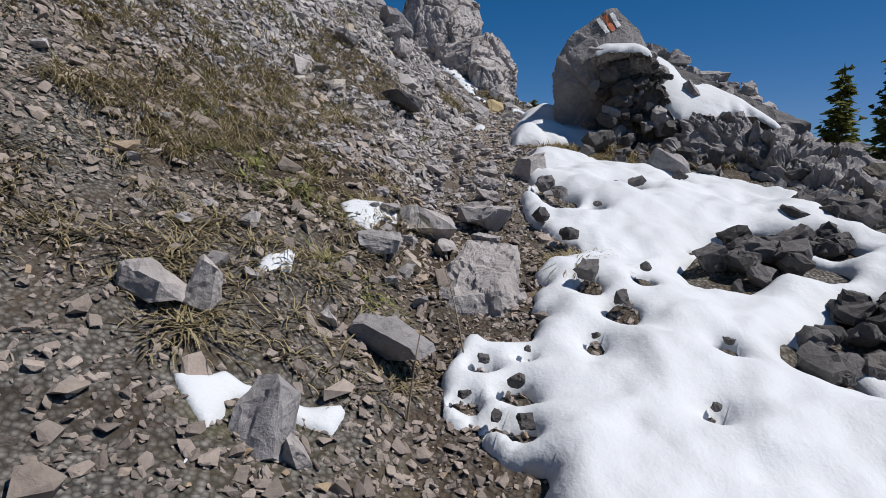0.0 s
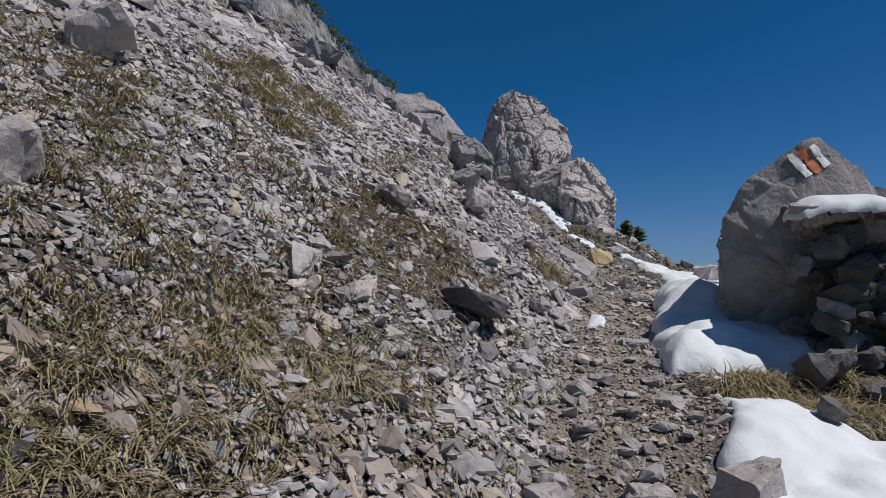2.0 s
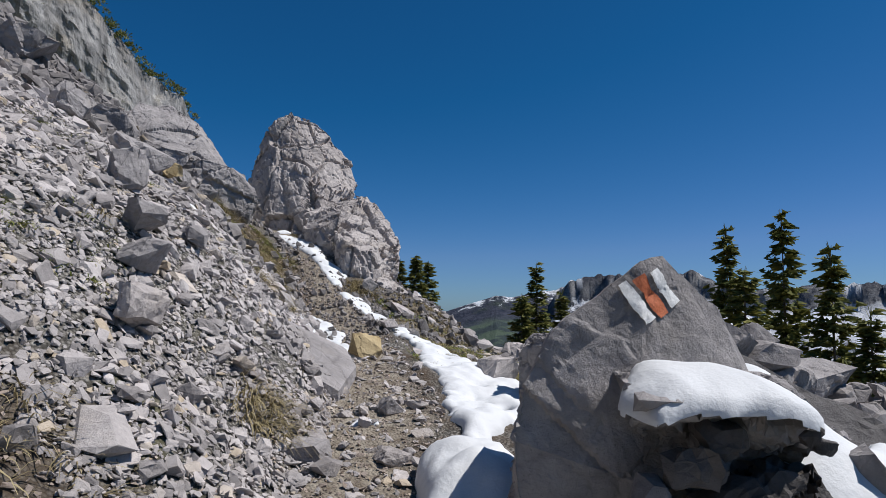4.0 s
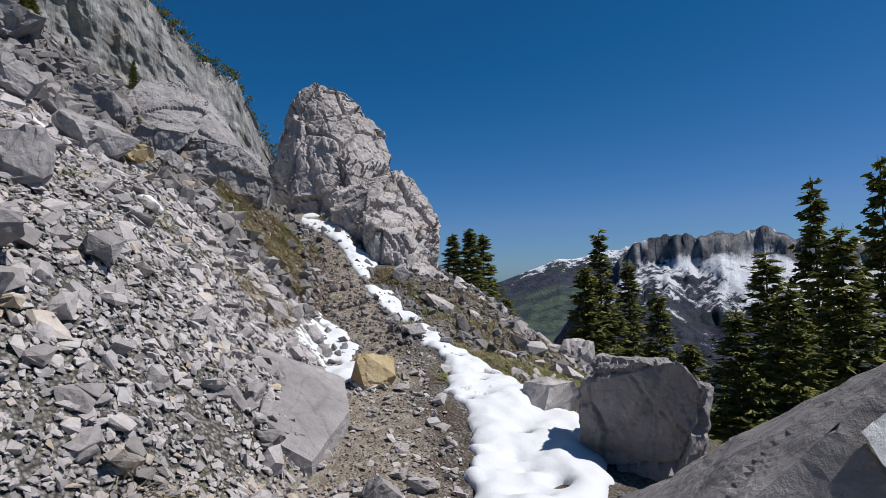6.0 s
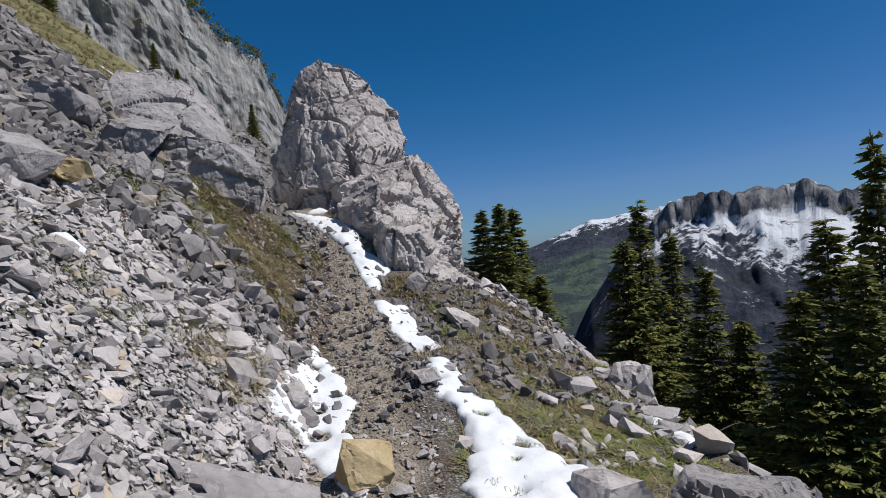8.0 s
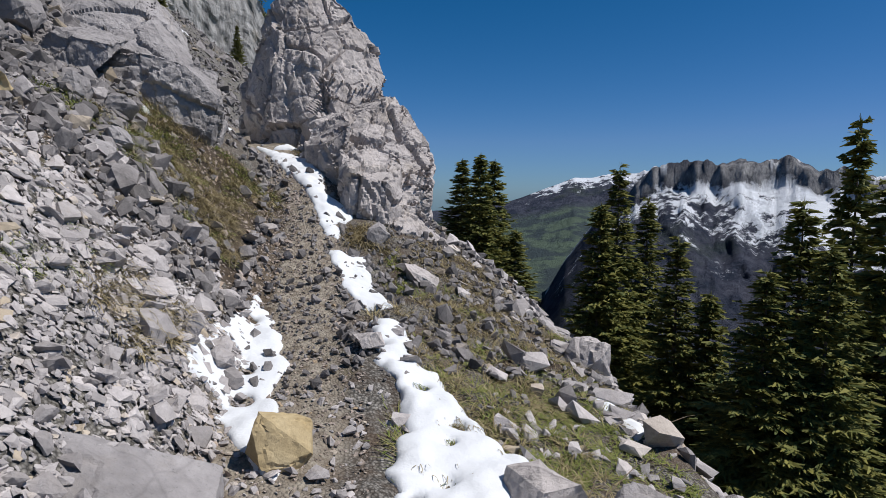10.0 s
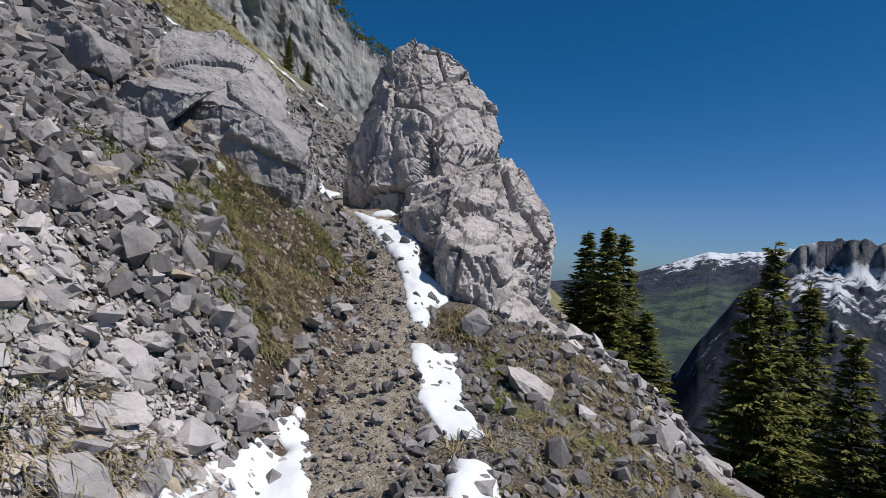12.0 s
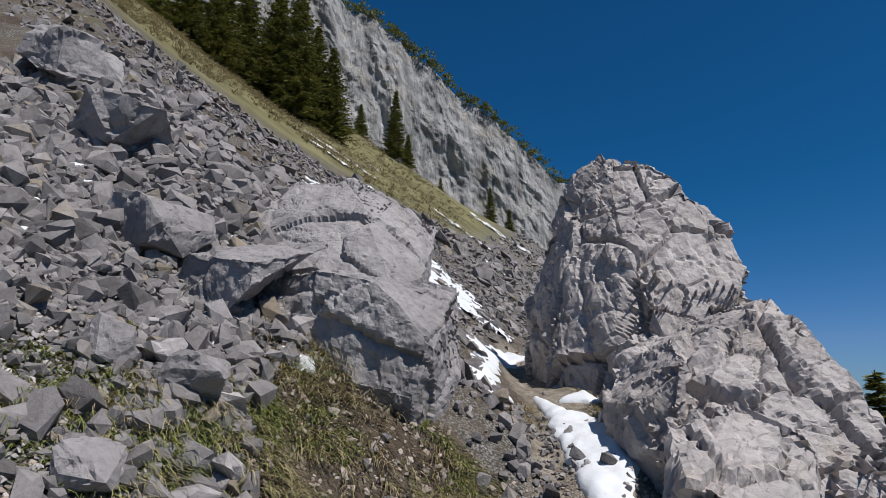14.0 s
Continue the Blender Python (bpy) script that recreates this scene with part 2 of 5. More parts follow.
def ground_z(x, y, rough=True):
    x, y = np.asarray(x, float), np.asarray(y, float)
    s = x - path_x(y)
    half = 0.28
    left, right = np.maximum(-s - half, 0), np.maximum(s - half, 0)
    kl = lerp(y, (0, 0.42), (4, 0.45), (5.5, 0.58), (7, 0.74), (8.5, 0.98), (11, 1.06), (13, 0.96), (14, 0.84), (15, 0.8), (16.5, 0.82), (20, 0.84), (28, 0.8), (50, 0.74), (140, 0.84))
    up = kl * left - np.maximum(left - 1.3, 0) * np.maximum(kl - lerp(y, (13.6, 0.62), (15, 0.66), (17, 0.82), (24, 0.84), (45, 0.74), (70, 0.79), (140, 0.84)), 0)
    up = up + lerp(y, (2.5, 0.0), (4, 0.3), (6, 0.3), (8.5, 0.0)) * np.clip(left - 1.2, 0, 1.5)
    pz = path_z(y)
    rim = lerp(y, (-40, -8.5), (-5, -1.2), (0, 0.2), (3, 0.85), (4.2, 1.15), (5.5, 1.5), (6.2, 1.66), (7, 1.74), (10, 1.86), (12, 1.97), (15, 2.15), (19, 2.0), (30, 1.0), (140, -4))
    wide = np.maximum(3.3 - path_x(y) - half, 0.5)
    u = np.minimum(right / wide, 1.0)
    steep = lerp(y, (0, 0.7), (7, 0.9), (10, 1.05))
    down = (pz - rim) * (0.6 * u + 0.4 * u * u) + steep * np.maximum(right - wide, 0)
    z = pz + up - np.minimum(down, 470)
    if rough:
        off = np.clip(np.abs(s) / 0.5, 0.15, 1)
        z = z + off * (0.07 * fbm(x, y, 0.55, 3, 1) + 0.05 * fbm(x, y, 2.4, 3, 2)) + 0.012 * fbm(x, y, 9, 2, 3)
        z = z + np.clip((np.hypot(x, y - 8) - 25) / 60, 0, 1) * 6 * fbm(x, y, 0.02, 5, 4)
    return z


def gz(x, y):
    return float(ground_z(np.array([x]), np.array([y]))[0])


# ---- mesh helpers ----


def mesh_from(name, verts, faces, material, smooth=False):
    me = bpy.data.meshes.new(name)
    verts, faces = np.asarray(verts, np.float32), np.asarray(faces, np.int32)
    k = faces.shape[1]
    me.vertices.add(len(verts))
    me.vertices.foreach_set("co", verts.ravel())
    me.loops.add(faces.size)
    me.loops.foreach_set("vertex_index", faces.ravel())
    me.polygons.add(len(faces))
    me.polygons.foreach_set("loop_start", np.arange(len(faces), dtype=np.int32) * k)
    me.polygons.foreach_set("loop_total", np.full(len(faces), k, np.int32))
    me.polygons.foreach_set("use_smooth", np.full(len(faces), smooth))
    me.materials.append(material)
    me.update(calc_edges=True)
    return me


def grid_faces(nx, ny):
    i = np.arange(nx * ny).reshape(ny, nx)
    return np.stack([i[:-1, :-1], i[:-1, 1:], i[1:, 1:], i[1:, :-1]], -1).reshape(-1, 4)


def part(name, bm, material, parent, label=""):
    """One mesh object under a thing or a part."""
    me = bpy.data.meshes.new(name)
    bm.to_mesh(me)
    bm.free()
    me.materials.append(material)
    ob = new(name, me)
    ob.parent = parent
    if label:
        ob["label"] = label
    return ob


def set_attribute(me, name, values):
    a = me.attributes.new(name, 'FLOAT', 'POINT')
    a.data.foreach_set("value", np.asarray(values, np.float32).ravel())


def axis(lo, mid0, mid1, hi, step, grow=1.12):
    """Coordinates that lie close together between mid0 and mid1 and spread out beyond."""
    mid = list(np.arange(mid0, mid1, step))
    out, d = [], step
    v = mid[-1]
    while v < hi:
        d *= grow
        v += d
        out.append(v)
    pre, d, v = [], step, mid[0]
    while v > lo:
        d *= grow
        v -= d
        pre.append(v)
    return np.array(pre[::-1] + mid + out)


def turf_edge(x, y):
    """How far from the path's bend the scree gives way to grass, by bearing: the scree tongue runs on towards the cliff."""
    return lerp(np.degrees(np.arctan2(-x, np.maximum(y - 8, 0.01))), (-30, 24), (0, 60), (12, 125), (16, 85), (20, 45), (26, 29), (34, 21), (45, 18.5), (60, 19))


# ---- ground ----
gx, gy = axis(-190, -6.0, 4.6, 2600, 0.06), axis(-260, -1.0, 19.0, 2600, 0.06)
GX, GY = np.meshgrid(gx, gy)
GZ = ground_z(GX, GY)
ground_me = mesh_from("ground", np.stack([GX, GY, GZ], -1).reshape(-1, 3), grid_faces(len(gx), len(gy)), GROUND, True)
S_ = np.abs(GX - path_x(GY)) + 0.12 * fbm(GX, GY, 1.5, 3, 9)
set_attribute(ground_me, "path", np.clip((0.42 - S_) / 0.12, 0, 1) * np.clip((GY - 3) / 3, 0, 0.9))
BANK = ((GX - path_x(GY)) < -0.2) & ((GX - path_x(GY)) > -lerp(GY, (11.8, 0.45), (12.5, 0.7), (13.2, 1.1), (13.6, 1.5), (14.1, 1.75), (15, 1.8))) & (GY > 11.6) & (GY < 15.0)
set_attribute(ground_me, "mud", np.clip(0.8 * BANK + 0.7 * np.clip(1.6 - np.hypot((GX + 0.65) / 0.42, (GY - 3.4) / 0.36) + 0.5 * fbm(GX, GY, 2.0, 3, 13), 0, 1) + 0.75 * np.clip(1.6 - np.hypot((GX + 0.65) / 0.5, (GY - 6.1) / 0.6) + 0.5 * fbm(GX, GY, 2.0, 3, 14), 0, 1) + np.clip(0.1 + 1.1 * fbm(GX, GY, 0.9, 3, 12), 0, 1) * np.clip((5.0 - GY) / 2, 0, 0.65), 0, 1))
# no pale grit under the coarse scree: darker ground paints the gaps' shade
set_attribute(ground_me, "scree", np.clip((GY - 4) / 2, 0.25, 1) * np.clip(np.maximum(11.5 - GY, (GY - 30) / 8), 0, 1) * np.clip((path_x(GY) - 0.2 - GX) / 0.3, 0, 1))
set_attribute(ground_me, "turf", np.clip((np.hypot(GX, GY - 8) - turf_edge(GX, GY)) / 7 + 0.5 * fbm(GX, GY, 0.15, 3, 8), 0, 1))
set_attribute(ground_me, "wood", np.clip((np.hypot(GX, GY) - 120) / 100, 0, 1) * (GX > 0))
ground = tagged(new("ground", ground_me), "stony mountainside of gravel, brown soil and moss", "ground", kind="structure")


# ---- rocks ----
def hull(points):
    bm = bmesh.new()
    for p in points:
        bm.verts.new(p)
    r = bmesh.ops.convex_hull(bm, input=bm.verts)
    loose = {g for g in r["geom_interior"] + r["geom_unused"] if isinstance(g, bmesh.types.BMVert)}
    bmesh.ops.delete(bm, geom=list(loose), context='VERTS')
    return bm


def block(rng, sx, sy, sz, n=14, boxy=0.7):
    """An angular block: the hull of points near a box's corners and faces."""
    pts = []
    for i in range(n):
        v = rng.uniform(-1, 1, 3)
        v /= np.abs(v).max() ** boxy * np.linalg.norm(v) ** (1 - boxy)
        pts.append(v * (sx / 2, sy / 2, sz / 2) * rng.uniform(0.86, 1.0))
    return hull(pts)


def refine(bm, edge):
    """Splits edges until none is longer than edge."""
    bmesh.ops.triangulate(bm, faces=bm.faces)
    for _ in range(9):
        long = [e for e in bm.edges if e.calc_length() > edge]
        if not long:
            break
        bmesh.ops.subdivide_edges(bm, edges=long, cuts=1, use_grid_fill=False)
        bmesh.ops.triangulate(bm, faces=[f for f in bm.faces if len(f.verts) > 3])
    return bm


def relief(bm, amp, cell, seed=0, crack=0.35, fine=0.32, stretch=(1, 1, 1), beds=None):
    """Breaks the faces into tilted facets with cracks between, then adds fractal wear; beds = (direction, spacing, weight) adds stepped layers."""
    bm.normal_update()
    off = Vector((seed * 7.3 + 0.37, seed * 3.1, seed * 1.7))
    sv = Vector(stretch)
    moved = []
    for v in bm.verts:
        h = 0.0
        for size, weight in ((cell, 1.0), (cell * 0.4, 0.3)):
            q = v.co * sv / size + off
            q = q + noise.noise_vector(q * 0.9) * 0.16
            d, p = noise.voronoi(q)
            c = p[0]
            tilt = noise.cell_vector(c * 1.37)
            h += weight * ((noise.cell(c * 1.91) - 0.38) * 0.6 + (tilt - Vector((0.5, 0.5, 0.5))).dot(q - c) * 0.5)
            h -= weight * crack * max(0.0, 1 - (d[1] - d[0]) / 0.07)
        h += fine * noise.fractal(v.co * 3.0 / cell + off, 0.8, 2.1, 4) * 0.6
        if beds:
            for k, share in ((1.0, 1.0), (2.7, 0.28)):
                w = v.co.dot(beds[0]) / beds[1] * k + 0.55 * noise.noise(v.co * 0.9 + off) + 0.2 * noise.noise(v.co * 3.1 + off)
                layer = math.floor(w)
                h += beds[2] * share * (0.9 * (w - layer) - 0.5 + 0.8 * (noise.cell(Vector((layer * 1.3 + 0.5, seed, 0.5))) - 0.5))
                h -= beds[2] * share * 0.6 * max(0.0, 1 - (w - layer) / 0.18)
        moved.append(v.co + v.normal * (h * amp))
    for v, c in zip(bm.verts, moved):
        v.co = c
    return bm


def rock_mesh(name, bm, edge, amp, cell, seed, material, **kw):
    relief(refine(bm, edge), amp, cell, seed, **kw)
    me = bpy.data.meshes.new(name)
    bm.to_mesh(me)
    bm.free()
    me.materials.append(material)
    return me


def rock(name, x, y, z, size, turn=(0, 0, 0), material=None, seed=1, n=16, detail=16, rough=0.05, boxy=0.6, label="", category="rock", group="", cell=0.45, **kw):
    """A single angular rock with its middle at (x, y, z)."""
    big = max(size)
    me = rock_mesh(name, block(np.random.RandomState(seed), *size, n, boxy), big / detail, rough * big, cell * big, seed, material or ROCK, **kw)
    ob = new(name, me)
    ob.matrix_world = pose(x, y, z, *turn)
    return tagged(ob, label, category, group)


def crag(name, points, edge, amp, cell, seed, material, parent=None, label="", **kw):
    """A mass of rock with the given outline corners, as a part or a thing."""
    me = rock_mesh(name, hull(points), edge, amp, cell, seed, material, **kw)
    ob = new(name, me)
    ob.parent = parent
    if label:
        ob["label"] = label
    return ob


def set_down(ob, sink=0.25):
    """Lowers a loose rock until it rests in the ground under it."""
    co = np.array([ob.matrix_world @ v.co for v in ob.data.vertices])
    gap = (co[:, 2] - ground_z(co[:, 0], co[:, 1])).min()
    tall = co[:, 2].max() - co[:, 2].min()
    ob.matrix_world = Matrix.Translation((0, 0, -gap - sink * tall)) @ ob.matrix_world
    return ob


def on_ground(name, x, y, size, turn=(0, 0, 0), sink=0.25, **kw):
    return set_down(rock(name, x, y, gz(x, y) + size[2], size, turn, **kw), sink)

# ---- distance: cliff, valley and far range ----


def cliff_material():
    m = Mat("pale_cliff_limestone", 0.9, 0.15)
    v = m.stretch(1.0, 1.0, 0.12)
    c = m.mix(m.ramp(m.noise(0.35, 6, 0.65, v), (0.35, 0.0), (0.65, 1.0)), (0.2, 0.195, 0.19), (0.46, 0.45, 0.435))
    c = m.mix(m.ramp(m.noise(0.16, 4, 0.6), (0.55, 0.0), (0.7, 0.5)), c, (0.46, 0.4, 0.31))
    c = m.mix(0.7, c, m.ramp(m.noise(1.1, 7, 0.7, m.stretch(1, 1, 0.3)), (0.3, 0.5), (0.7, 1.2)), 'MULTIPLY')
    c = m.mix(m.ramp(m.noise(0.5, 6, 0.7, m.stretch(1, 1, 0.08)), (0.6, 0.0), (0.68, 0.75)), c, (0.09, 0.09, 0.09))
    ledge = m.math('MULTIPLY', m.ramp(m.up(), (0.6, 0.0), (0.8, 1.0)), m.ramp(m.noise(0.3, 5, 0.6), (0.35, 0.0), (0.5, 1.0)))
    c = m.mix(ledge, c, (0.07, 0.075, 0.03))
    m.colour(c)
    m.bump(m.noise(1.2, 8, 0.7, m.stretch(1, 1, 0.3)), 0.9, 1.0)
    return m.m


CLIFF = cliff_material()


def polar(d, az, z):
    """A place at d metres and az degrees to the left of straight ahead."""
    return (d * math.sin(-radians(az)), d * math.cos(radians(az)), z)


# the cliff above the slope: a broken wall along a curve, higher to its near end
naz, nh = 460, 120
A_, T_ = np.meshgrid(np.linspace(75, 3, naz), np.linspace(0, 1.25, nh))
CD = lerp(A_, (3, 190), (10, 165), (20, 140), (30, 122), (45, 108), (75, 100))
step = 4 * fbm(A_ * 0.5, T_ * 2, 0.35, 3, 31) + 2.6 * fbm(A_, T_ * 11, 0.3, 4, 32) + 1.5 * np.abs(fbm(A_ * 1.4, T_ * 18, 0.5, 4, 33))
top = lerp(A_, (3, 28), (8, 36), (9.5, 42), (12, 56), (17.5, 63), (21.5, 71), (28.8, 80), (36, 89), (48, 100), (75, 105)) + 1.6 * fbm(A_, A_ * 0, 0.5, 3, 36)
CX, CY = -np.sin(np.radians(A_)) * CD, 8 + np.cos(np.radians(A_)) * CD
foot = ground_z(CX, CY) - 8
up_ = np.minimum(T_, 1.0)
CZ = foot + (top - foot) * up_
lean = 7 * up_ + 45 * np.maximum(T_ - 1, 0) / 0.25 + step * np.clip(1.6 - T_, 0.2, 1)
CX, CY = CX - np.sin(np.radians(A_)) * lean, CY + np.cos(np.radians(A_)) * lean
CZ = CZ + np.maximum(T_ - 1, 0) * 20
cliff_me = mesh_from("cliff", np.stack([CX, CY, CZ], -1).reshape(-1, 3), grid_faces(naz, nh), CLIFF)
tagged(new("cliff", cliff_me), "high pale limestone cliff above a grassy slope", "cliff", kind="structure")


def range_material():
    """Far slopes: bare wood below, snow fields, rock band at the crest; blue distance haze is mixed into the colours.
    """
    m = Mat("hazy_far_mountain", 1.0, 0.05)
    # wood and meadow tones are shifted to blue to paint in distance haze
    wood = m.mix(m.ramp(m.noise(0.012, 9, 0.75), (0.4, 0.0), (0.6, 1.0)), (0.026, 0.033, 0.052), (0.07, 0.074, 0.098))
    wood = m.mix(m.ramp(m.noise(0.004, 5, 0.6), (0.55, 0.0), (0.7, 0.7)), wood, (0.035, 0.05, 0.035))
    fall = m.stretch(1.0, 1.0, 0.6)
    streak = m.noise(0.011, 8, 0.7, fall)
    amount = m.math('ADD', m.math('ADD', m.math('MULTIPLY', streak, 0.75), m.math('MULTIPLY', m.noise(0.06, 6, 0.75), 0.25)), m.math('MULTIPLY', m.attr("snow"), 0.42))
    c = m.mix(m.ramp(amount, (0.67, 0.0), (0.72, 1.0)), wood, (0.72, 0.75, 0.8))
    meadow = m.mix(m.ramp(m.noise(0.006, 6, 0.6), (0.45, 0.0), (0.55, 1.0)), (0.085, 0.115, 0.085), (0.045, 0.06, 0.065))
    c = m.mix(m.attr("meadow"), c, meadow)
    band = m.mix(m.ramp(m.noise(0.03, 7, 0.7, m.stretch(1, 1, 0.15)), (0.38, 0.0), (0.62, 1.0)), (0.1, 0.105, 0.12), (0.34, 0.335, 0.335))
    c = m.mix(m.attr("band"), c, band)
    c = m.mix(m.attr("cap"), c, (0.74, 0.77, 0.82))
    m.colour(c)
    m.bump(m.noise(0.03, 8, 0.75), 1.0, 25.0)
    return m.m


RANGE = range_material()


def mountain(name, az0, az1, near, far, crest, base, seed, snow, meadow, band, label):
    """A range seen across the valley: foot at near, crest at far; crest gives its height over the azimuth."""
    na, nr = 420, 110
    A, R = np.meshgrid(np.linspace(az0, az1, na), np.linspace(0, 1.3, nr))
    H = crest(A)
    H = H + 22 * fbm(A, A * 0, 1.1, 5, seed) * np.clip((-A - 18) / 4, 0.08, 1)
    cut = np.clip((fbm(A, A * 0 + 3, 0.4, 3, seed + 1) + 0.6) * 1.4, 0.5, 1) * np.clip((-A - 21) / 2, 0, 1)
    prof = lerp(np.minimum(R, 1.0), (0, 0), (0.35, 0.30), (0.7, 0.6), (0.9, 0.80), (0.935, 0.84), (0.95, 0.985), (1.0, 1.0))
    soft = lerp(np.minimum(R, 1.0), (0, 0), (0.35, 0.28), (0.7, 0.6), (0.95, 0.93), (1.0, 1.0))
    w = band * cut
    t = prof * w + soft * (1 - w)
    Z = base + (H - base) * t - np.maximum(R - 1, 0) * 900
    rel = np.clip(R * (1.05 - R) * 4, 0, 1) * np.clip((-A - 13) / 8, 0.25, 1)
    Z = Z + rel * (55 * fbm(A, R * 14, 0.16, 4, seed + 2) + 10 * fbm(A, R * 20, 0.7, 3, seed + 3))
    D = near + (far - near) * R + 70 * fbm(A, R * 14, 0.5, 4, seed + 4) * rel + 22 * w * np.clip((R - 0.86) / 0.06, 0, 1) * fbm(A, R * 30, 0.9, 4, seed + 6)
    X, Y = -np.sin(np.radians(A)) * D, np.cos(np.radians(A)) * D
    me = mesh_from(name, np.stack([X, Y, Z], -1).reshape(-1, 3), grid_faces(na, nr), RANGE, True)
    hh = (Z - base) / (H - base)
    set_attribute(me, "snow", snow(A, hh))
    set_attribute(me, "meadow", meadow(A, hh))
    set_attribute(me, "band", np.clip((hh - 0.86) / 0.02, 0, 1) * np.clip((1.0 - hh) / 0.01, 0.25, 1) * np.clip(w * 2, 0, 1))
    set_attribute(me, "cap", np.clip((hh - 0.975) / 0.02, 0, 1) * (fbm(A * 2, hh * 60, 0.5, 3, seed + 9) > 0.4))
    return tagged(new(name, me), label, "mountain", kind="structure")


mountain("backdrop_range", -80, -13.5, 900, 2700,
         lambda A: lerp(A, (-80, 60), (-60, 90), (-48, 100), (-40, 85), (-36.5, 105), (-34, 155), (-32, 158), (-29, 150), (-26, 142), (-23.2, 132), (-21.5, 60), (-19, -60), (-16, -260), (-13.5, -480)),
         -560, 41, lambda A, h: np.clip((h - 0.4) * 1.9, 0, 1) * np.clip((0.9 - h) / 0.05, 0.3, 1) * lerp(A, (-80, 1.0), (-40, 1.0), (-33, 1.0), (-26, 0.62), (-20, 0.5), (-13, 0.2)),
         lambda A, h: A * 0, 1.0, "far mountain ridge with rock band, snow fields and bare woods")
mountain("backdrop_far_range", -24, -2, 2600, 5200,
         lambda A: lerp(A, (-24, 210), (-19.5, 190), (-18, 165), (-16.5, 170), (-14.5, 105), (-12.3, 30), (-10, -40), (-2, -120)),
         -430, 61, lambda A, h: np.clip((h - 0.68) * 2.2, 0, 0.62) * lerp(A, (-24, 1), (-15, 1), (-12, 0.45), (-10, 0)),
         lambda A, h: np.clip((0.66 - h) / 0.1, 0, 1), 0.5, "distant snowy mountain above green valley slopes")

# ---- large rocks ----


def pinnacle():
    top = tagged(new("rock_pinnacle"), "pale fissured limestone pinnacle standing beside the path", "rock pinnacle")
    kw = dict(stretch=(1.0, 1.0, 0.7), crack=0.8, fine=0.35, beds=(Vector((0.86, -0.25, 0.45)), 0.8, 0.34))
    crag("tower", [(-1.15, 18.3, 3.4), (-1.3, 19.2, 4.0), (-1.24, 18.6, 5.3), (-1.06, 18.7, 6.05), (-0.8, 18.7, 6.66), (-0.55, 18.6, 6.98), (-0.2, 18.6, 7.22), (0.12, 18.8, 7.16),
                   (0.45, 18.6, 7.0), (0.84, 18.5, 6.58), (1.15, 18.4, 6.08), (1.36, 18.3, 5.62), (1.28, 18.0, 5.35), (1.1, 17.6, 4.6), (-0.6, 17.6, 4.6), (-0.45, 18.0, 5.8),
                   (0.2, 17.7, 5.7), (-0.65, 17.3, 3.4), (0.8, 17.2, 4.2), (1.0, 21.0, 4), (-0.6, 21.0, 4), (0.2, 20.4, 6.8)], 0.05, 0.13, 0.75, 3, ROCK_PALE, top, **kw)
    crag("shoulder", [(1.42, 17.5, 5.15), (1.3, 16.9, 4.98), (1.68, 16.7, 4.76), (1.9, 16.5, 4.45), (2.06, 16.2, 4.05), (2.02, 15.8, 3.6), (1.66, 15.5, 3.1), (1.6, 15.9, 2.4),
                      (0.5, 16.4, 4.5), (0.15, 16.9, 4.55), (0.05, 17.2, 3.2), (0.75, 15.2, 3.85), (0.9, 15.0, 3.0), (2.05, 17.5, 2.2), (2.02, 17.8, 4.1), (0.6, 18.4, 5.1)],
         0.05, 0.12, 0.6, 7, ROCK_PALE, top, **kw)
    crag("ledge_block", [(0.74, 14.85, 3.0), (0.8, 14.9, 3.72), (0.95, 14.75, 3.82), (1.35, 14.75, 3.72), (1.62, 14.9, 3.3), (1.5, 14.65, 2.7), (0.86, 14.65, 2.7), (0.76, 15.5, 4.1), (1.6, 15.6, 4.05), (1.2, 15.8, 4.25), (1.7, 15.7, 2.8)],
         0.05, 0.07, 0.5, 9, ROCK_PALE, top, crack=0.9, beds=(Vector((0.86, -0.25, 0.45)), 0.4, 0.5))
    crag("side_block", [(0.25, 15.9, 3.6), (0.2, 16.2, 4.2), (0.55, 15.6, 4.2), (0.9, 15.6, 4.45), (0.75, 16.3, 4.7), (0.25, 16.6, 4.45), (0.85, 15.4, 3.5)], 0.05, 0.06, 0.35, 10, ROCK_PALE, top)
    crag("foot_block", [(1.5, 14.5, 3.1), (1.75, 14.2, 2.6), (2.3, 14.8, 2.4), (2.2, 15.2, 3.0), (1.8, 15.3, 3.4), (1.4, 15.2, 3.5), (2.4, 15.6, 2.1), (1.3, 14.5, 2.5)], 0.05, 0.08, 0.4, 12, ROCK_PALE, top, beds=(Vector((0.86, -0.25, 0.45)), 0.3, 0.4))
    return top


pinnacle()


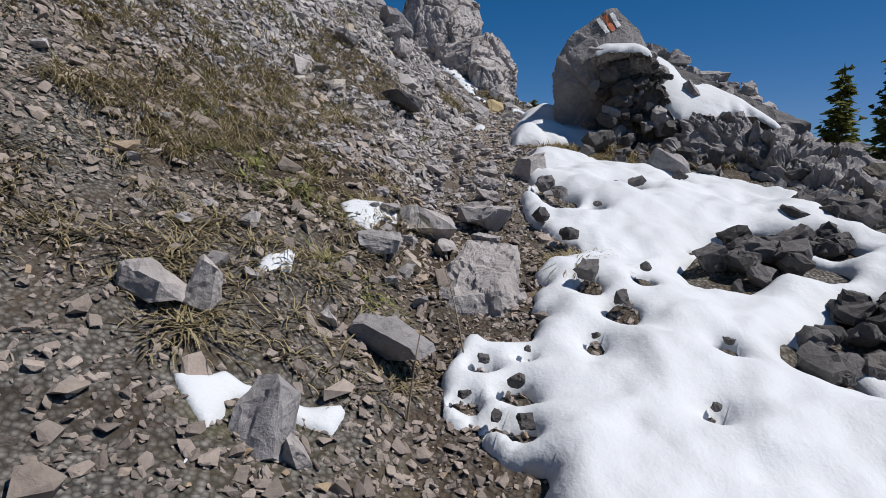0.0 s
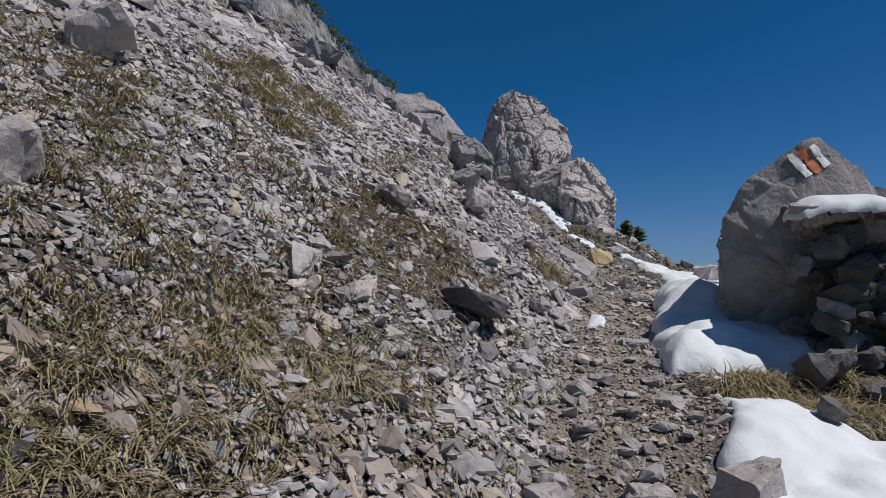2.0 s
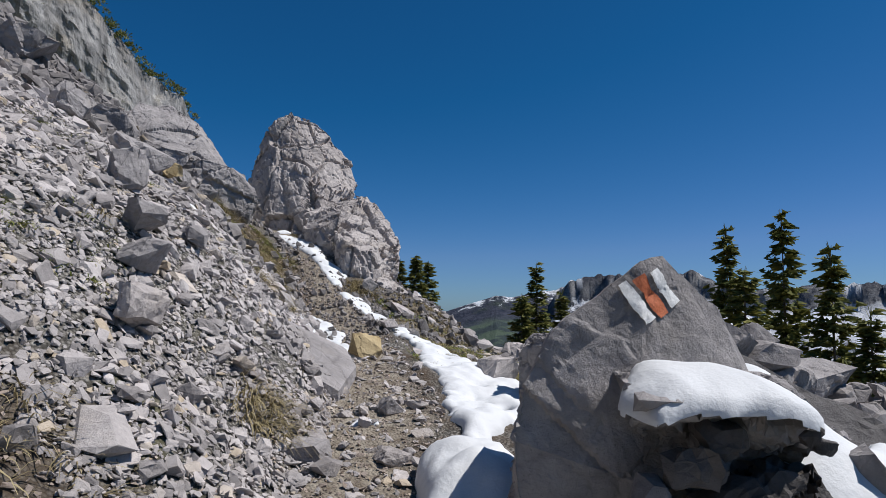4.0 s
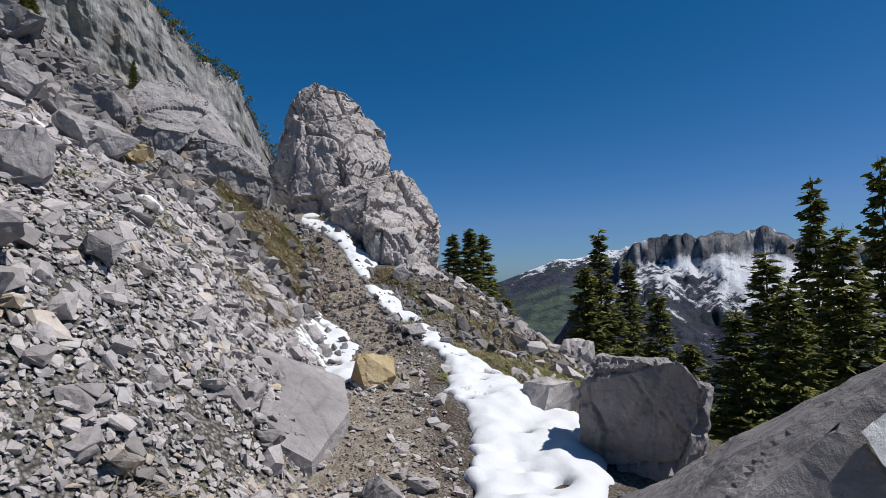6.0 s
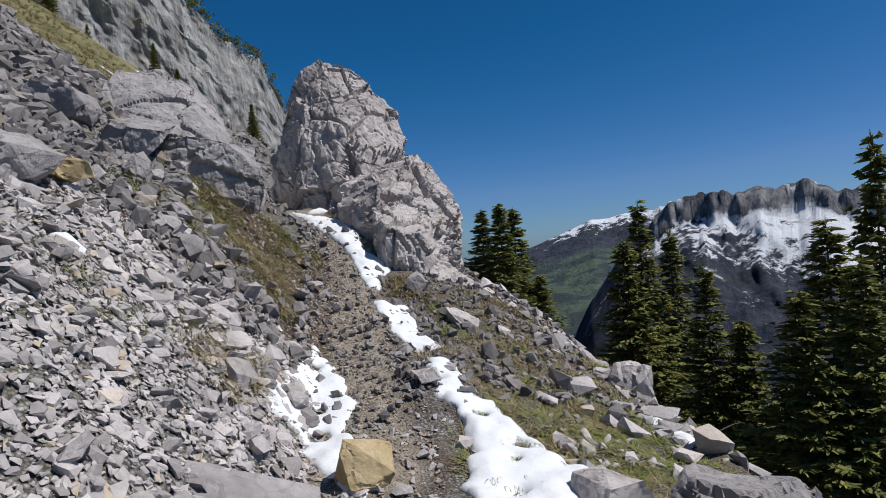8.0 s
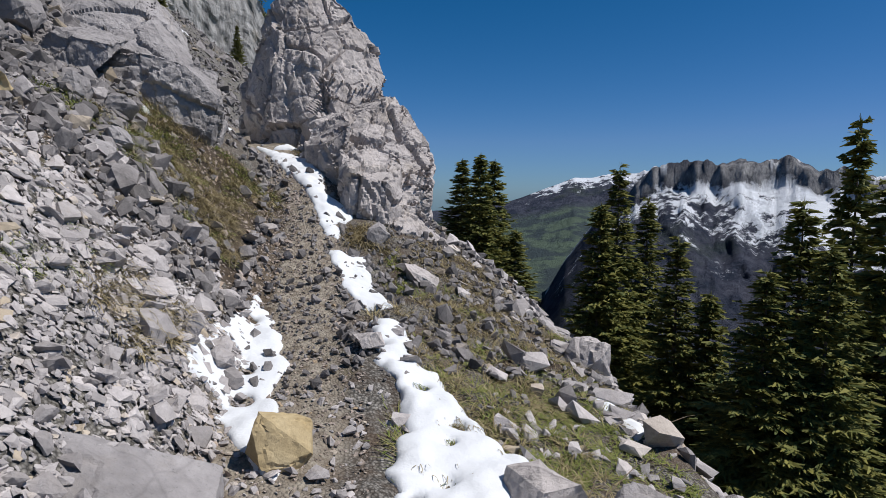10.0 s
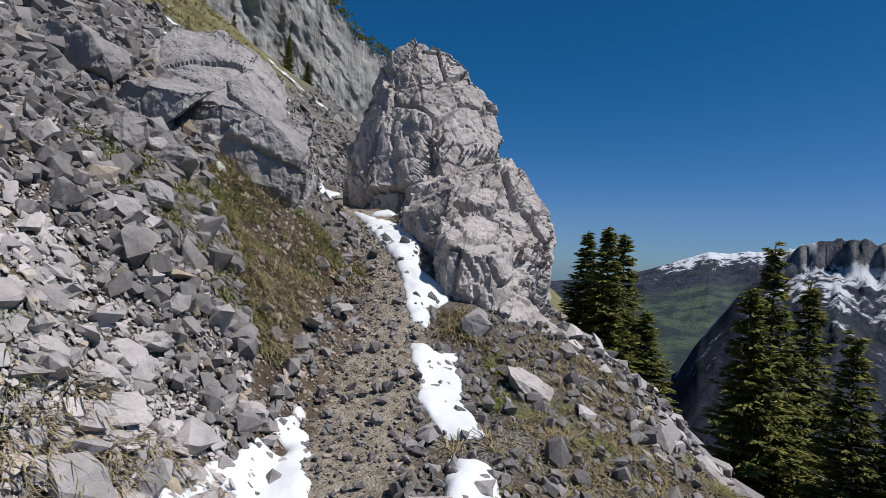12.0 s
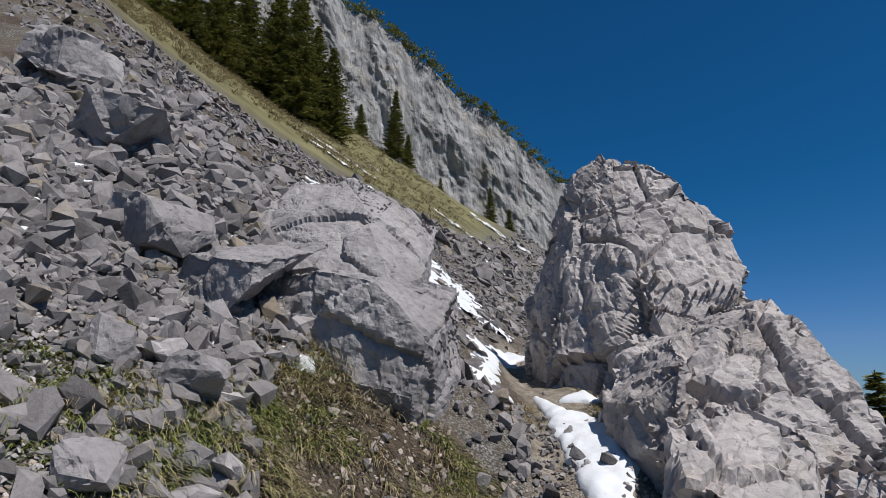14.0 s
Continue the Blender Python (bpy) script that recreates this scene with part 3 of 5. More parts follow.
def large_boulder():
    top = tagged(new("large_boulder"), "large broken grey limestone boulder above the path", "boulder")
    kw = dict(crack=0.3, fine=0.6)
    crag("upper_block", [(-1.5, 16.4, 5.3), (-1.5, 16.3, 5.75), (-1.8, 16.3, 6.15), (-2.25, 16.2, 6.42), (-2.75, 15.9, 6.36), (-2.95, 15.5, 5.95), (-2.6, 15.0, 5.3), (-2.0, 14.9, 5.1), (-1.2, 15.3, 5.05), (-1.15, 15.7, 5.2), (-1.3, 15.9, 4.7),
                         (-1.55, 15.5, 5.62), (-3.0, 17.4, 6.5), (-1.8, 17.3, 6.1)], 0.035, 0.07, 0.7, 21, ROCK, top, **kw)
    crag("lower_block", [(-2.1, 14.62, 4.8), (-1.85, 14.6, 5.1), (-1.4, 14.55, 5.1), (-0.92, 14.62, 4.98), (-0.5, 14.7, 4.52), (-0.6, 14.6, 4.2), (-1.0, 14.5, 4.3), (-1.45, 14.48, 4.45), (-0.66, 14.8, 3.75), (-1.3, 14.66, 3.95), (-0.85, 15.8, 5.1), (-2.0, 15.5, 5.35), (-0.7, 15.6, 4.3)],
         0.035, 0.06, 0.5, 22, ROCK, top, **kw)
    crag("front_block", [(-2.35, 14.1, 4.95), (-2.1, 14.08, 5.18), (-1.5, 14.1, 5.06), (-1.52, 14.1, 4.88), (-1.8, 14.1, 4.66), (-2.3, 14.12, 4.75), (-2.35, 14.9, 5.42), (-1.5, 14.9, 5.34)],
         0.035, 0.05, 0.5, 23, ROCK, top, **kw)
    return top


large_boulder()


def waymark_boulder():
    top = tagged(new("waymark_boulder"), "tall grey boulder with white and red trail paint", "boulder")
    face = [(1.2, 6.36, 1.9), (1.12, 6.28, 2.28), (1.17, 6.3, 2.46), (1.29, 6.3, 2.65), (1.49, 6.3, 2.8), (1.63, 6.28, 2.91), (1.73, 6.3, 2.935), (1.95, 6.3, 2.75), (2.05, 6.3, 2.58), (2.1, 6.16, 2.2), (1.55, 6.14, 2.15), (1.36, 6.36, 1.84),
            (1.4, 7.1, 1.5), (1.9, 7.0, 2.55), (1.5, 7.0, 2.5), (2.5, 7.1, 1.6), (1.5, 6.6, 1.4)]
    body = crag("boulder_body", face, 0.025, 0.022, 0.7, 31, ROCK, top, fine=0.9)
    return top, body


marked, marked_body = waymark_boulder()


def paint_bar(name, parent, x, z, length, width, tilt, material, label):
    """A painted bar laid on the boulder's face, wrapped to its relief."""
    bm = bmesh.new()
    nx, nz = 8, 28
    rows = []
    for j in range(nz + 1):
        row = []
        for i in range(nx + 1):
            u, w = (i / nx - 0.5) * width, (j / nz - 0.5) * length
            wob = 1 + 0.14 * math.sin(9 * w / length + 40 * x) + 0.16 * noise.noise((w * 60, x * 90, i * 0.0))
            px = x + math.cos(tilt) * u * wob + math.sin(tilt) * w
            pz = z - math.sin(tilt) * u * wob + math.cos(tilt) * w
            hit, place, normal, _ = marked_body.ray_cast((px, 3.0, pz), (0, 1, 0))
            row.append(bm.verts.new(place + normal * 0.009 if hit else (px, 6.2, pz)))
        rows.append(row)
    for j in range(nz):
        for i in range(nx):
            bm.faces.new((rows[j][i], rows[j][i + 1], rows[j + 1][i + 1], rows[j + 1][i]))
    return part(name, bm, material, parent, label)


bpy.context.view_layer.update()
paint_bar("white_bar", marked_body, 1.595, 2.762, 0.165, 0.046, radians(-33), PAINT_WHITE, "white painted trail bar")
paint_bar("red_bar", marked_body, 1.655, 2.785, 0.165, 0.048, radians(-33), PAINT_RED, "faded orange-red painted trail bar")
paint_bar("white_bar", marked_body, 1.712, 2.818, 0.15, 0.042, radians(-33), PAINT_WHITE, "white painted trail bar")


def outcrop():
    """The knoll of broken rock behind the snow field."""
    top = tagged(new("rock_outcrop"), "knoll of broken dark grey rock with snow on it", "rock outcrop")
    crag("crest", [(1.6, 6.4, 1.4), (1.6, 6.2, 2.25), (2.1, 6.15, 2.35), (2.2, 6.6, 2.5), (2.85, 6.9, 2.5), (3.35, 6.95, 2.25), (3.95, 6.85, 1.8), (4.6, 6.9, 1.1), (2.1, 6.4, 1.3), (3.2, 6.6, 1.3),
                   (4.4, 6.3, 0.8), (2.5, 7.8, 1.6), (3.6, 7.8, 1.2)], 0.045, 0.12, 0.35, 41, ROCK, top, crack=0.6)
    crag("overhang", [(1.42, 5.98, 2.4), (1.4, 5.88, 2.47), (1.7, 5.8, 2.46), (1.95, 5.82, 2.44), (2.06, 5.9, 2.34), (1.9, 5.98, 2.3), (1.5, 6.3, 2.54), (2.1, 6.3, 2.52), (2.1, 6.3, 2.2), (1.6, 6.28, 2.2)], 0.025, 0.06, 0.22, 42, ROCK, top, crack=0.7)
    # these two use the rock with the front's shade in its colour
    crag("low_block", [(1.78, 6.0, 2.16), (2.05, 5.9, 2.24), (2.27, 5.97, 1.97), (2.08, 5.98, 1.8), (1.8, 6.05, 1.84), (1.9, 6.35, 2.2), (2.25, 6.3, 2.12), (2.0, 6.35, 1.8)], 0.025, 0.07, 0.22, 44, ROCK_DARK_SHADED, top, crack=0.7)
    crag("front_slab", [(2.12, 5.97, 1.92), (3.5, 5.95, 1.86), (3.5, 6.6, 2.0), (2.15, 6.6, 2.6), (2.2, 6.1, 1.4), (3.6, 6.1, 1.0), (2.2, 6.7, 1.3), (3.7, 6.7, 1.2)], 0.06, 0.03, 0.3, 43, ROCK_DARK_SHADED, top)
    crag("foot", [(2.3, 5.8, 1.98), (2.6, 5.5, 1.95), (3.2, 5.0, 1.65), (3.6, 4.6, 1.3), (1.8, 5.55, 1.4), (2.3, 5.0, 1.2), (2.7, 4.3, 1.1), (3.0, 3.7, 0.9), (4.2, 4.2, 0.6), (4.2, 6.0, 1.0), (2.4, 6.2, 1.6), (3.4, 5.8, 1.8)], 0.04, 0.1, 0.4, 45, ROCK, top, crack=0.9, fine=0.6, beds=(Vector((0.75, -0.2, 0.6)), 0.3, 0.5))
    return top


outcrop()

# single rocks: x, y, size, turn, sink, seed, label
BLOCKS = [
    ("boulder", 3.15, 8.6, (0.55, 0.55, 0.5), (10, 0, 30), 0.25, 52, ROCK, "grey limestone block at the path's outer edge"),
    ("boulder", 2.14, 9.9, (0.4, 0.46, 0.3), (0, -12, 25), 0.35, 53, ROCK_PALE, "pale angular boulder beside melting snow"),
    ("rock", -1.0, 9.3, (0.34, 0.36, 0.42), (0, 8, 12), 0.25, 55, ROCK, "split grey block on the scree"),
    ("rock", -0.62, 8.3, (0.28, 0.3, 0.22), (0, 10, 50), 0.25, 56, ROCK, "grey rock half buried in scree"),
    ("rock", -0.5, 8.0, (0.36, 0.3, 0.22), (0, 12, 10), 0.25, 57, ROCK, "grey rock half buried in scree"),
    ("rock", -1.42, 11.15, (0.75, 0.62, 0.5), (10, 20, 25), 0.25, 58, ROCK, "large tilted grey rock on the scree"),
    ("rock", -1.35, 11.5, (0.75, 0.4, 0.26), (0, 24, 20), 0.0, 59, OCHRE, "flat ochre slab leaning on a rock"),
    ("rock", -0.39, 8.9, (0.22, 0.2, 0.2), (0, 20, 15), 0.25, 60, ROCK, "grey rock on the scree"),
    ("rock", -2.25, 11.4, (0.6, 0.5, 0.4), (0, 20, 70), 0.25, 61, ROCK, "grey rock on the scree"),
    ("rock", -2.7, 14.2, (1.0, 0.8, 0.55), (0, 18, 20), 0.3, 62, ROCK, "large grey rock high on the scree"),
    ("rock", -4.3, 15.0, (1.1, 0.9, 0.6), (0, 14, 40), 0.25, 63, ROCK, "large grey rock high on the scree"),
    ("rock", -5.9, 15.4, (1.5, 1.1, 0.8), (0, 14, 20), 0.25, 64, ROCK, "large grey rock high on the scree"),
    ("rock", -0.88, 6.5, (0.28, 0.3, 0.14), (0, 26, 30), 0.2, 65, ROCK, "flat grey stone on the bank"),
    ("rock", -0.43, 7.5, (0.34, 0.3, 0.24), (0, 12, 60), 0.25, 66, ROCK_PALE, "pale angular rock on the bank"),
    ("rock", -2.3, 5.5, (0.4, 0.36, 0.5), (0, 10, 15), 0.2, 67, ROCK_PALE, "pale upright rock on the upper slope"),
    ("rock", -1.9, 4.45, (0.26, 0.2, 0.3), (0, 20, 60), 0.2, 68, ROCK_PALE, "pale pointed rock on the slope"),
    ("slab", -0.12, 2.2, (0.34, 0.2, 0.13), (0, 14, -38), 0.2, 70, ROCK, "smooth grey slab on muddy ground"),
    ("rock", -0.4, 1.66, (0.2, 0.15, 0.25), (-24, 14, 10), 0.25, 471, ROCK, "rounded grey rock between snow rests"),
    ("rock", -0.31, 1.62, (0.1, 0.08, 0.13), (0, 0, 30), 0.2, 72, ROCK_PALE, "small pale stone beside a grey rock"),
    ("rock", -0.21, 2.82, (0.22, 0.17, 0.12), (0, 6, 0), 0.3, 73, ROCK, "flat grey rock in gravel"),
    ("rock", -0.82, 2.0, (0.28, 0.16, 0.16), (0, 18, -20), 0.25, 74, ROCK_PALE, "pale broken rock in brown soil"),
    ("rock", -0.69, 2.04, (0.14, 0.12, 0.2), (0, 30, 10), 0.25, 75, ROCK_PALE, "pale rock splinter in brown soil"),
    ("rock", 0.72, 4.55, (0.26, 0.22, 0.28), (0, 0, 30), 0.25, 76, ROCK_PALE, "pale rock at the snow's edge"),
    ("rock", 1.85, 5.0, (0.5, 0.4, 0.32), (0, 0, 30), 0.2, 77, ROCK, "dark wet rock at the snow's edge"),
    ("rock", -0.02, 3.25, (0.3, 0.3, 0.22), (0, 8, 30), 0.3, 78, ROCK_PALE, "pale stone in the steep path"),
    ("rock", 0.3, 3.6, (0.34, 0.3, 0.2), (0, 8, 0), 0.3, 79, ROCK_PALE, "pale stone in the steep path"),
    ("rock", -0.29, 5.66, (0.46, 0.34, 0.14), (0, 16, 20), 0.1, 80, ROCK_DARK_SHADED, "dark overhanging slab on the bank"),
    ("rock", 0.98, 8.45, (0.2, 0.18, 0.15), (0, 0, 30), 0.2, 81, ROCK, "grey stone in the path"),
    ("rock", 0.45, 7.6, (0.28, 0.22, 0.2), (0, 0, 70), 0.3, 82, ROCK, "grey stone at the path's edge"),
    ("rock", 1.3, 11.4, (0.24, 0.18, 0.16), (0, 0, 20), 0.2, 83, ROCK_PALE, "pale stone beside the snow strip"),
    ("rock", 0.1, 13.95, (0.3, 0.26, 0.06), (8, 4, 20), 0.3, 84, ROCK_PALE, "flat pale stone in the path"),
    ("rock", 3.2, 12.6, (0.5, 0.45, 0.4), (0, 0, 20), 0.25, 85, ROCK_PALE, "pale rock on the outer rim"),
    ("rock", -0.85, 12.7, (0.26, 0.24, 0.22), (0, 10, 40), 0.2, 86, ROCK, "angular grey rock on the scree"),
    ("rock", -0.8, 12.25, (0.26, 0.24, 0.2), (0, 10, 10), 0.2, 87, ROCK, "angular grey rock on the scree"),
    ("rock", -1.1, 13.35, (0.34, 0.3, 0.26), (0, 14, 30), 0.2, 88, ROCK, "angular grey rock on the scree"),
    ("rock", -1.4, 13.1, (0.28, 0.3, 0.28), (0, 14, 75), 0.2, 89, ROCK, "angular grey rock on the scree"),
    ("rock", -0.95, 14.9, (0.22, 0.2, 0.18), (0, 0, 30), 0.1, 90, ROCK_PALE, "pale stone beside the big boulder"),
    ("rock", 0.2, 16.45, (0.26, 0.22, 0.2), (0, 0, 30), 0.25, 91, ROCK_PALE, "pale rock at the pinnacle's foot"),
    ("rock", 0.08, 16.95, (0.2, 0.18, 0.16), (0, 0, 60), 0.25, 92, ROCK_PALE, "pale rock at the pinnacle's foot"),
    ("rock", 1.5, 5.75, (0.36, 0.3, 0.26), (0, 0, 20), 0.2, 97, ROCK_DARK_SHADED, "dark rock at the knoll's foot"),
    ("rock", 1.72, 6.05, (0.2, 0.2, 0.24), (0, 20, 20), 0.1, 98, ROCK, "grey stone wedged under the knoll"),
    ("rock", 1.28, 14.15, (0.34, 0.3, 0.34), (0, 12, 20), 0.25, 93, ROCK, "grey rock under a grass tuft"),
    ("rock", 1.75, 13.6, (0.5, 0.3, 0.24), (0, 30, 20), 0.25, 94, ROCK_PALE, "pale slab on the grassy slope"),
]
for name, x, y, size, turn, sink, seed, mat, label in BLOCKS:
    on_ground(name, x, y, size, turn, sink, material=mat, seed=seed, label=label, category="boulder" if name == "boulder" else "rock", rough=0.035 if name == "slab" else 0.045, detail=18 if max(size) > 0.5 else 9)
tagged(crag("boulder", [(2.1, 9.09, 1.98), (2.04, 8.96, 2.39), (2.16, 8.89, 2.54), (2.5, 8.63, 2.56), (2.61, 8.58, 2.44), (2.5, 8.75, 1.85), (2.75, 8.95, 1.83), (2.77, 8.82, 2.38), (2.68, 9.09, 2.51), (2.31, 9.31, 2.51), (2.24, 9.39, 1.97), (2.11, 9.02, 2.13), (2.52, 8.69, 2.13)],
            0.03, 0.05, 0.35, 51, ROCK, fine=0.5), "big squared limestone block beside the snow", "boulder")
tagged(crag("slab", [(0.2, 9.6, 2.63), (0.74, 9.85, 2.37), (0.8, 9.3, 2.26), (0.64, 8.72, 2.14), (0.48, 8.72, 2.24), (0.28, 9.1, 2.46), (0.2, 9.6, 2.4), (0.74, 9.85, 2.15), (0.8, 9.3, 2.0), (0.64, 8.75, 1.9), (0.48, 8.72, 2.0), (0.28, 9.1, 2.25)],
            0.03, 0.012, 0.4, 54, ROCK, fine=0.6), "smooth grey slab sloping down to the path", "slab")
tagged(crag("rock_step", [(0.08, 2.56, 0.55), (0.33, 2.52, 0.5), (0.09, 2.66, 0.82), (0.3, 2.63, 0.86), (0.18, 3.05, 1.04), (0.42, 2.98, 1.02), (0.41, 2.72, 0.76), (0.04, 2.86, 0.84), (0.34, 3.2, 0.85), (0.38, 2.6, 0.6)], 0.02, 0.025, 0.2, 69, ROCK_PALE),
       "pale flat-faced rock step in the path", "rock")
prng = np.random.RandomState(8)
for k in range(84):
    y = prng.uniform(2.7, 6.3) if k < 68 else prng.uniform(7.0, 9.2)
    x = float(path_x(y)) + prng.normal(0.03, 0.24)
    w = 0.07 * math.exp(prng.uniform(0, 1.15))
    on_ground("path_stone", x, y, (w, w * prng.uniform(0.6, 0.9), w * prng.uniform(0.35, 0.6)), (prng.uniform(-8, 8), prng.uniform(-8, 12), prng.uniform(0, 180)), 0.35, material=ROCK_PALE, seed=200 + k, n=14, detail=8, label="pale angular stone set in the steep path", category="stone", group="stones in the path")
on_ground("yellow_rock", 0.93, 10.12, (0.36, 0.32, 0.36), (0, 10, 25), 0.18, material=OCHRE, seed=96, n=16, boxy=0.3, rough=0.03, detail=14, label="ochre yellow block on the path's edge", category="rock")

# ---- snow ----


def inside(poly, X, Y):
    """Distance to a polygon's edge, positive inside."""
    P = np.array(poly, float)
    d2 = np.full(X.shape, 1e9)
    odd = np.zeros(X.shape, bool)
    for (ax, ay), (bx, by) in zip(P, np.roll(P, -1, 0)):
        ex, ey = bx - ax, by - ay
        u = np.clip(((X - ax) * ex + (Y - ay) * ey) / (ex * ex + ey * ey + 1e-12), 0, 1)
        d2 = np.minimum(d2, (X - ax - u * ex) ** 2 + (Y - ay - u * ey) ** 2)
        if ay != by:
            odd ^= ((ay > Y) != (by > Y)) & (X < ex * (Y - ay) / ey + ax)
    return np.where(odd, 1, -1) * np.sqrt(d2)


def snow(poly, depth, label, step=0.03, ragged=0.12, holes=(), lift=None, seed=0):
    """A snow patch over the ground within a ragged outline, with bare holes (x, y, radius)."""
    P = np.array(poly)
    xs, ys = np.arange(P[:, 0].min() - 0.3, P[:, 0].max() + 0.3, step), np.arange(P[:, 1].min() - 0.3, P[:, 1].max() + 0.3, step)
    X, Y = np.meshgrid(xs, ys)
    d = inside(poly, X, Y) + ragged * (fbm(X, Y, 2.2, 3, 70 + seed) * 0.6 + fbm(X, Y, 7.0, 2, 80 + seed) * 0.4)
    for hx, hy, hr in holes:
        d = np.minimum(d, np.hypot(X - hx, Y - hy) - hr * (1 + 0.35 * fbm(X, Y, 4.0, 2, 90)))
    t = np.clip(d / (depth * 1.3 + 0.05), -1.0, 1)
    th = np.where(t > 0, depth * np.sqrt(np.maximum(1 - (1 - np.maximum(t, 0)) ** 2, 0)) * (0.85 + 0.3 * fbm(X, Y, 1.2, 3, 60 + seed)), t * 0.1)
    dy_, dx_ = np.gradient(d, step)
    far = np.where(d < 0, np.clip(d, -0.05, 0), 0) / np.maximum(np.hypot(dx_, dy_), 0.3)
    slope_ = np.maximum(np.hypot(dx_, dy_), 0.3)
    X, Y = X - far * dx_ / slope_, Y - far * dy_ / slope_
    base = ground_z(X, Y) if lift is None else lift(X, Y)
    Z = base + th
    n = len(xs)
    F = grid_faces(n, len(ys))
    zz = Z.ravel()[F]
    keep = (d.ravel()[F] > -0.045).all(1) & np.isfinite(zz).all(1) & (np.ptp(zz, 1) < (9 if lift is None else 0.1))
    F = F[keep]
    V = np.stack([X, Y, np.nan_to_num(Z)], -1).reshape(-1, 3)
    root = np.arange(len(V))
    while True:
        low = root[F].min(1)
        old = root.copy()
        np.minimum.at(root, F.ravel(), np.repeat(low, 4))
        root = root[root]
        if (old == root).all():
            break
    made = []
    for r, n_ in zip(*np.unique(root[F[:, 0]], return_counts=True)):
        if n_ < 30:
            continue
        f = F[root[F[:, 0]] == r]
        used = np.unique(f)
        back = np.zeros(len(V), int)
        back[used] = np.arange(len(used))
        me = mesh_from("snow_patch", V[used], back[f], SNOW, True)
        made.append(tagged(new("snow_patch", me), label, "snow", "snow patches"))
    return made


snow([(0.94, 5.7), (0.72, 4.7), (0.64, 4.25), (0.59, 3.75), (0.79, 3.36), (0.54, 2.92), (0.49, 2.65), (0.41, 2.45), (0.19, 2.34), (0.04, 2.15), (0.06, 1.95), (0.15, 1.79), (0.29, 1.66), (0.4, 0.9), (0.6, -0.6), (4.0, -0.6), (3.3, 2.4), (2.7, 3.4), (2.45, 3.8), (2.55, 4.45), (2.2, 4.85), (1.9, 5.15), (1.35, 5.12), (1.15, 5.35)], 0.11,
     "broad sunlit snow field beside the stony path", 0.025, 0.12,
     ((1.45, 3.05, 0.2), (1.7, 3.2, 0.28), (2.1, 3.5, 0.24), (1.45, 2.25, 0.15), (1.7, 2.45, 0.18), (1.9, 2.6, 0.2), (0.68, 2.73, 0.07), (0.78, 2.54, 0.06), (0.95, 2.8, 0.04), (0.73, 4.12, 0.08), (0.8, 3.98, 0.08), (1.38, 4.32, 0.06), (1.84, 4.74, 0.06), (1.87, 5.06, 0.07),
      (1.0, 3.84, 0.035), (1.25, 4.38, 0.04), (0.62, 2.33, 0.03), (1.09, 2.29, 0.035), (0.89, 1.93, 0.03), (0.2, 2.2, 0.04), (0.3, 2.05, 0.05), (0.13, 2.0, 0.035), (0.3, 1.86, 0.05), (0.22, 1.9, 0.03), (0.36, 2.25, 0.03)), seed=1)
snow([(0.74, 5.75), (0.93, 6.5), (1.08, 7.2), (1.3, 8.0), (1.55, 9.6), (1.5, 10.6), (1.36, 11.4), (1.27, 12.2), (1.5, 12.2), (1.64, 11.4), (1.95, 10.9), (2.2, 10.3), (2.3, 9.2), (1.95, 8.4), (1.5, 7.8), (1.4, 6.9), (1.3, 6.4), (1.6, 6.25), (1.65, 6.0), (1.1, 5.85)], 0.075,
     "strip of old snow along the path's outer edge", 0.025, 0.1, [(float(hx), float(hy), float(hr)) for hx, hy, hr in zip(1.35 + 0.5 * np.random.RandomState(4).rand(22), np.linspace(8.2, 12.1, 22), 0.015 + 0.03 * np.random.RandomState(6).rand(22))], seed=2)
snow([(0.81, 13.65), (1.05, 12.7), (1.2, 12.5), (1.45, 12.6), (1.28, 13.1), (1.18, 13.8)], 0.06, "narrow snow rest beside the path", 0.02, 0.05, seed=3)
snow([(-0.6, 17.0), (-0.05, 15.9), (0.25, 15.3), (0.5, 14.75), (0.68, 14.1), (0.86, 14.05), (0.98, 14.75), (0.64, 15.1), (0.5, 15.8), (0.3, 16.4), (-0.2, 16.7)], 0.05, "snow strip at the pinnacle's foot", 0.02, 0.06, ((0.86, 14.4, 0.07),), seed=4)
snow([(0.33, 12.5), (0.5, 12.1), (0.66, 11.6), (0.78, 11.2), (0.74, 10.8), (0.86, 10.4), (1.0, 9.9), (0.9, 9.9), (0.72, 10.2), (0.58, 10.5), (0.32, 10.6), (0.26, 10.8), (0.34, 11.3), (0.28, 12.1)], 0.05, "patchy snow between stones beside the path", 0.02, 0.07, ((0.42, 10.6, 0.08), (0.55, 11.1, 0.05), (0.4, 11.3, 0.06), (0.6, 10.75, 0.05), (0.36, 11.9, 0.06)), seed=5)
snow([(-0.44, 3.1), (-0.35, 3.21), (-0.2, 3.28), (-0.04, 3.42), (-0.1, 3.22), (-0.25, 3.1), (-0.26, 2.95), (-0.38, 2.98)], 0.025, "small snow rest in the gravel", 0.015, 0.04, seed=6)
snow([(-0.68, 1.72), (-0.57, 1.84), (-0.45, 1.86), (-0.38, 1.81), (-0.24, 1.84), (-0.25, 1.76), (-0.4, 1.74), (-0.49, 1.72), (-0.49, 1.38), (-0.58, 1.36), (-0.57, 1.6)], 0.03, "small snow rest around a grey rock", 0.012, 0.06, seed=7)
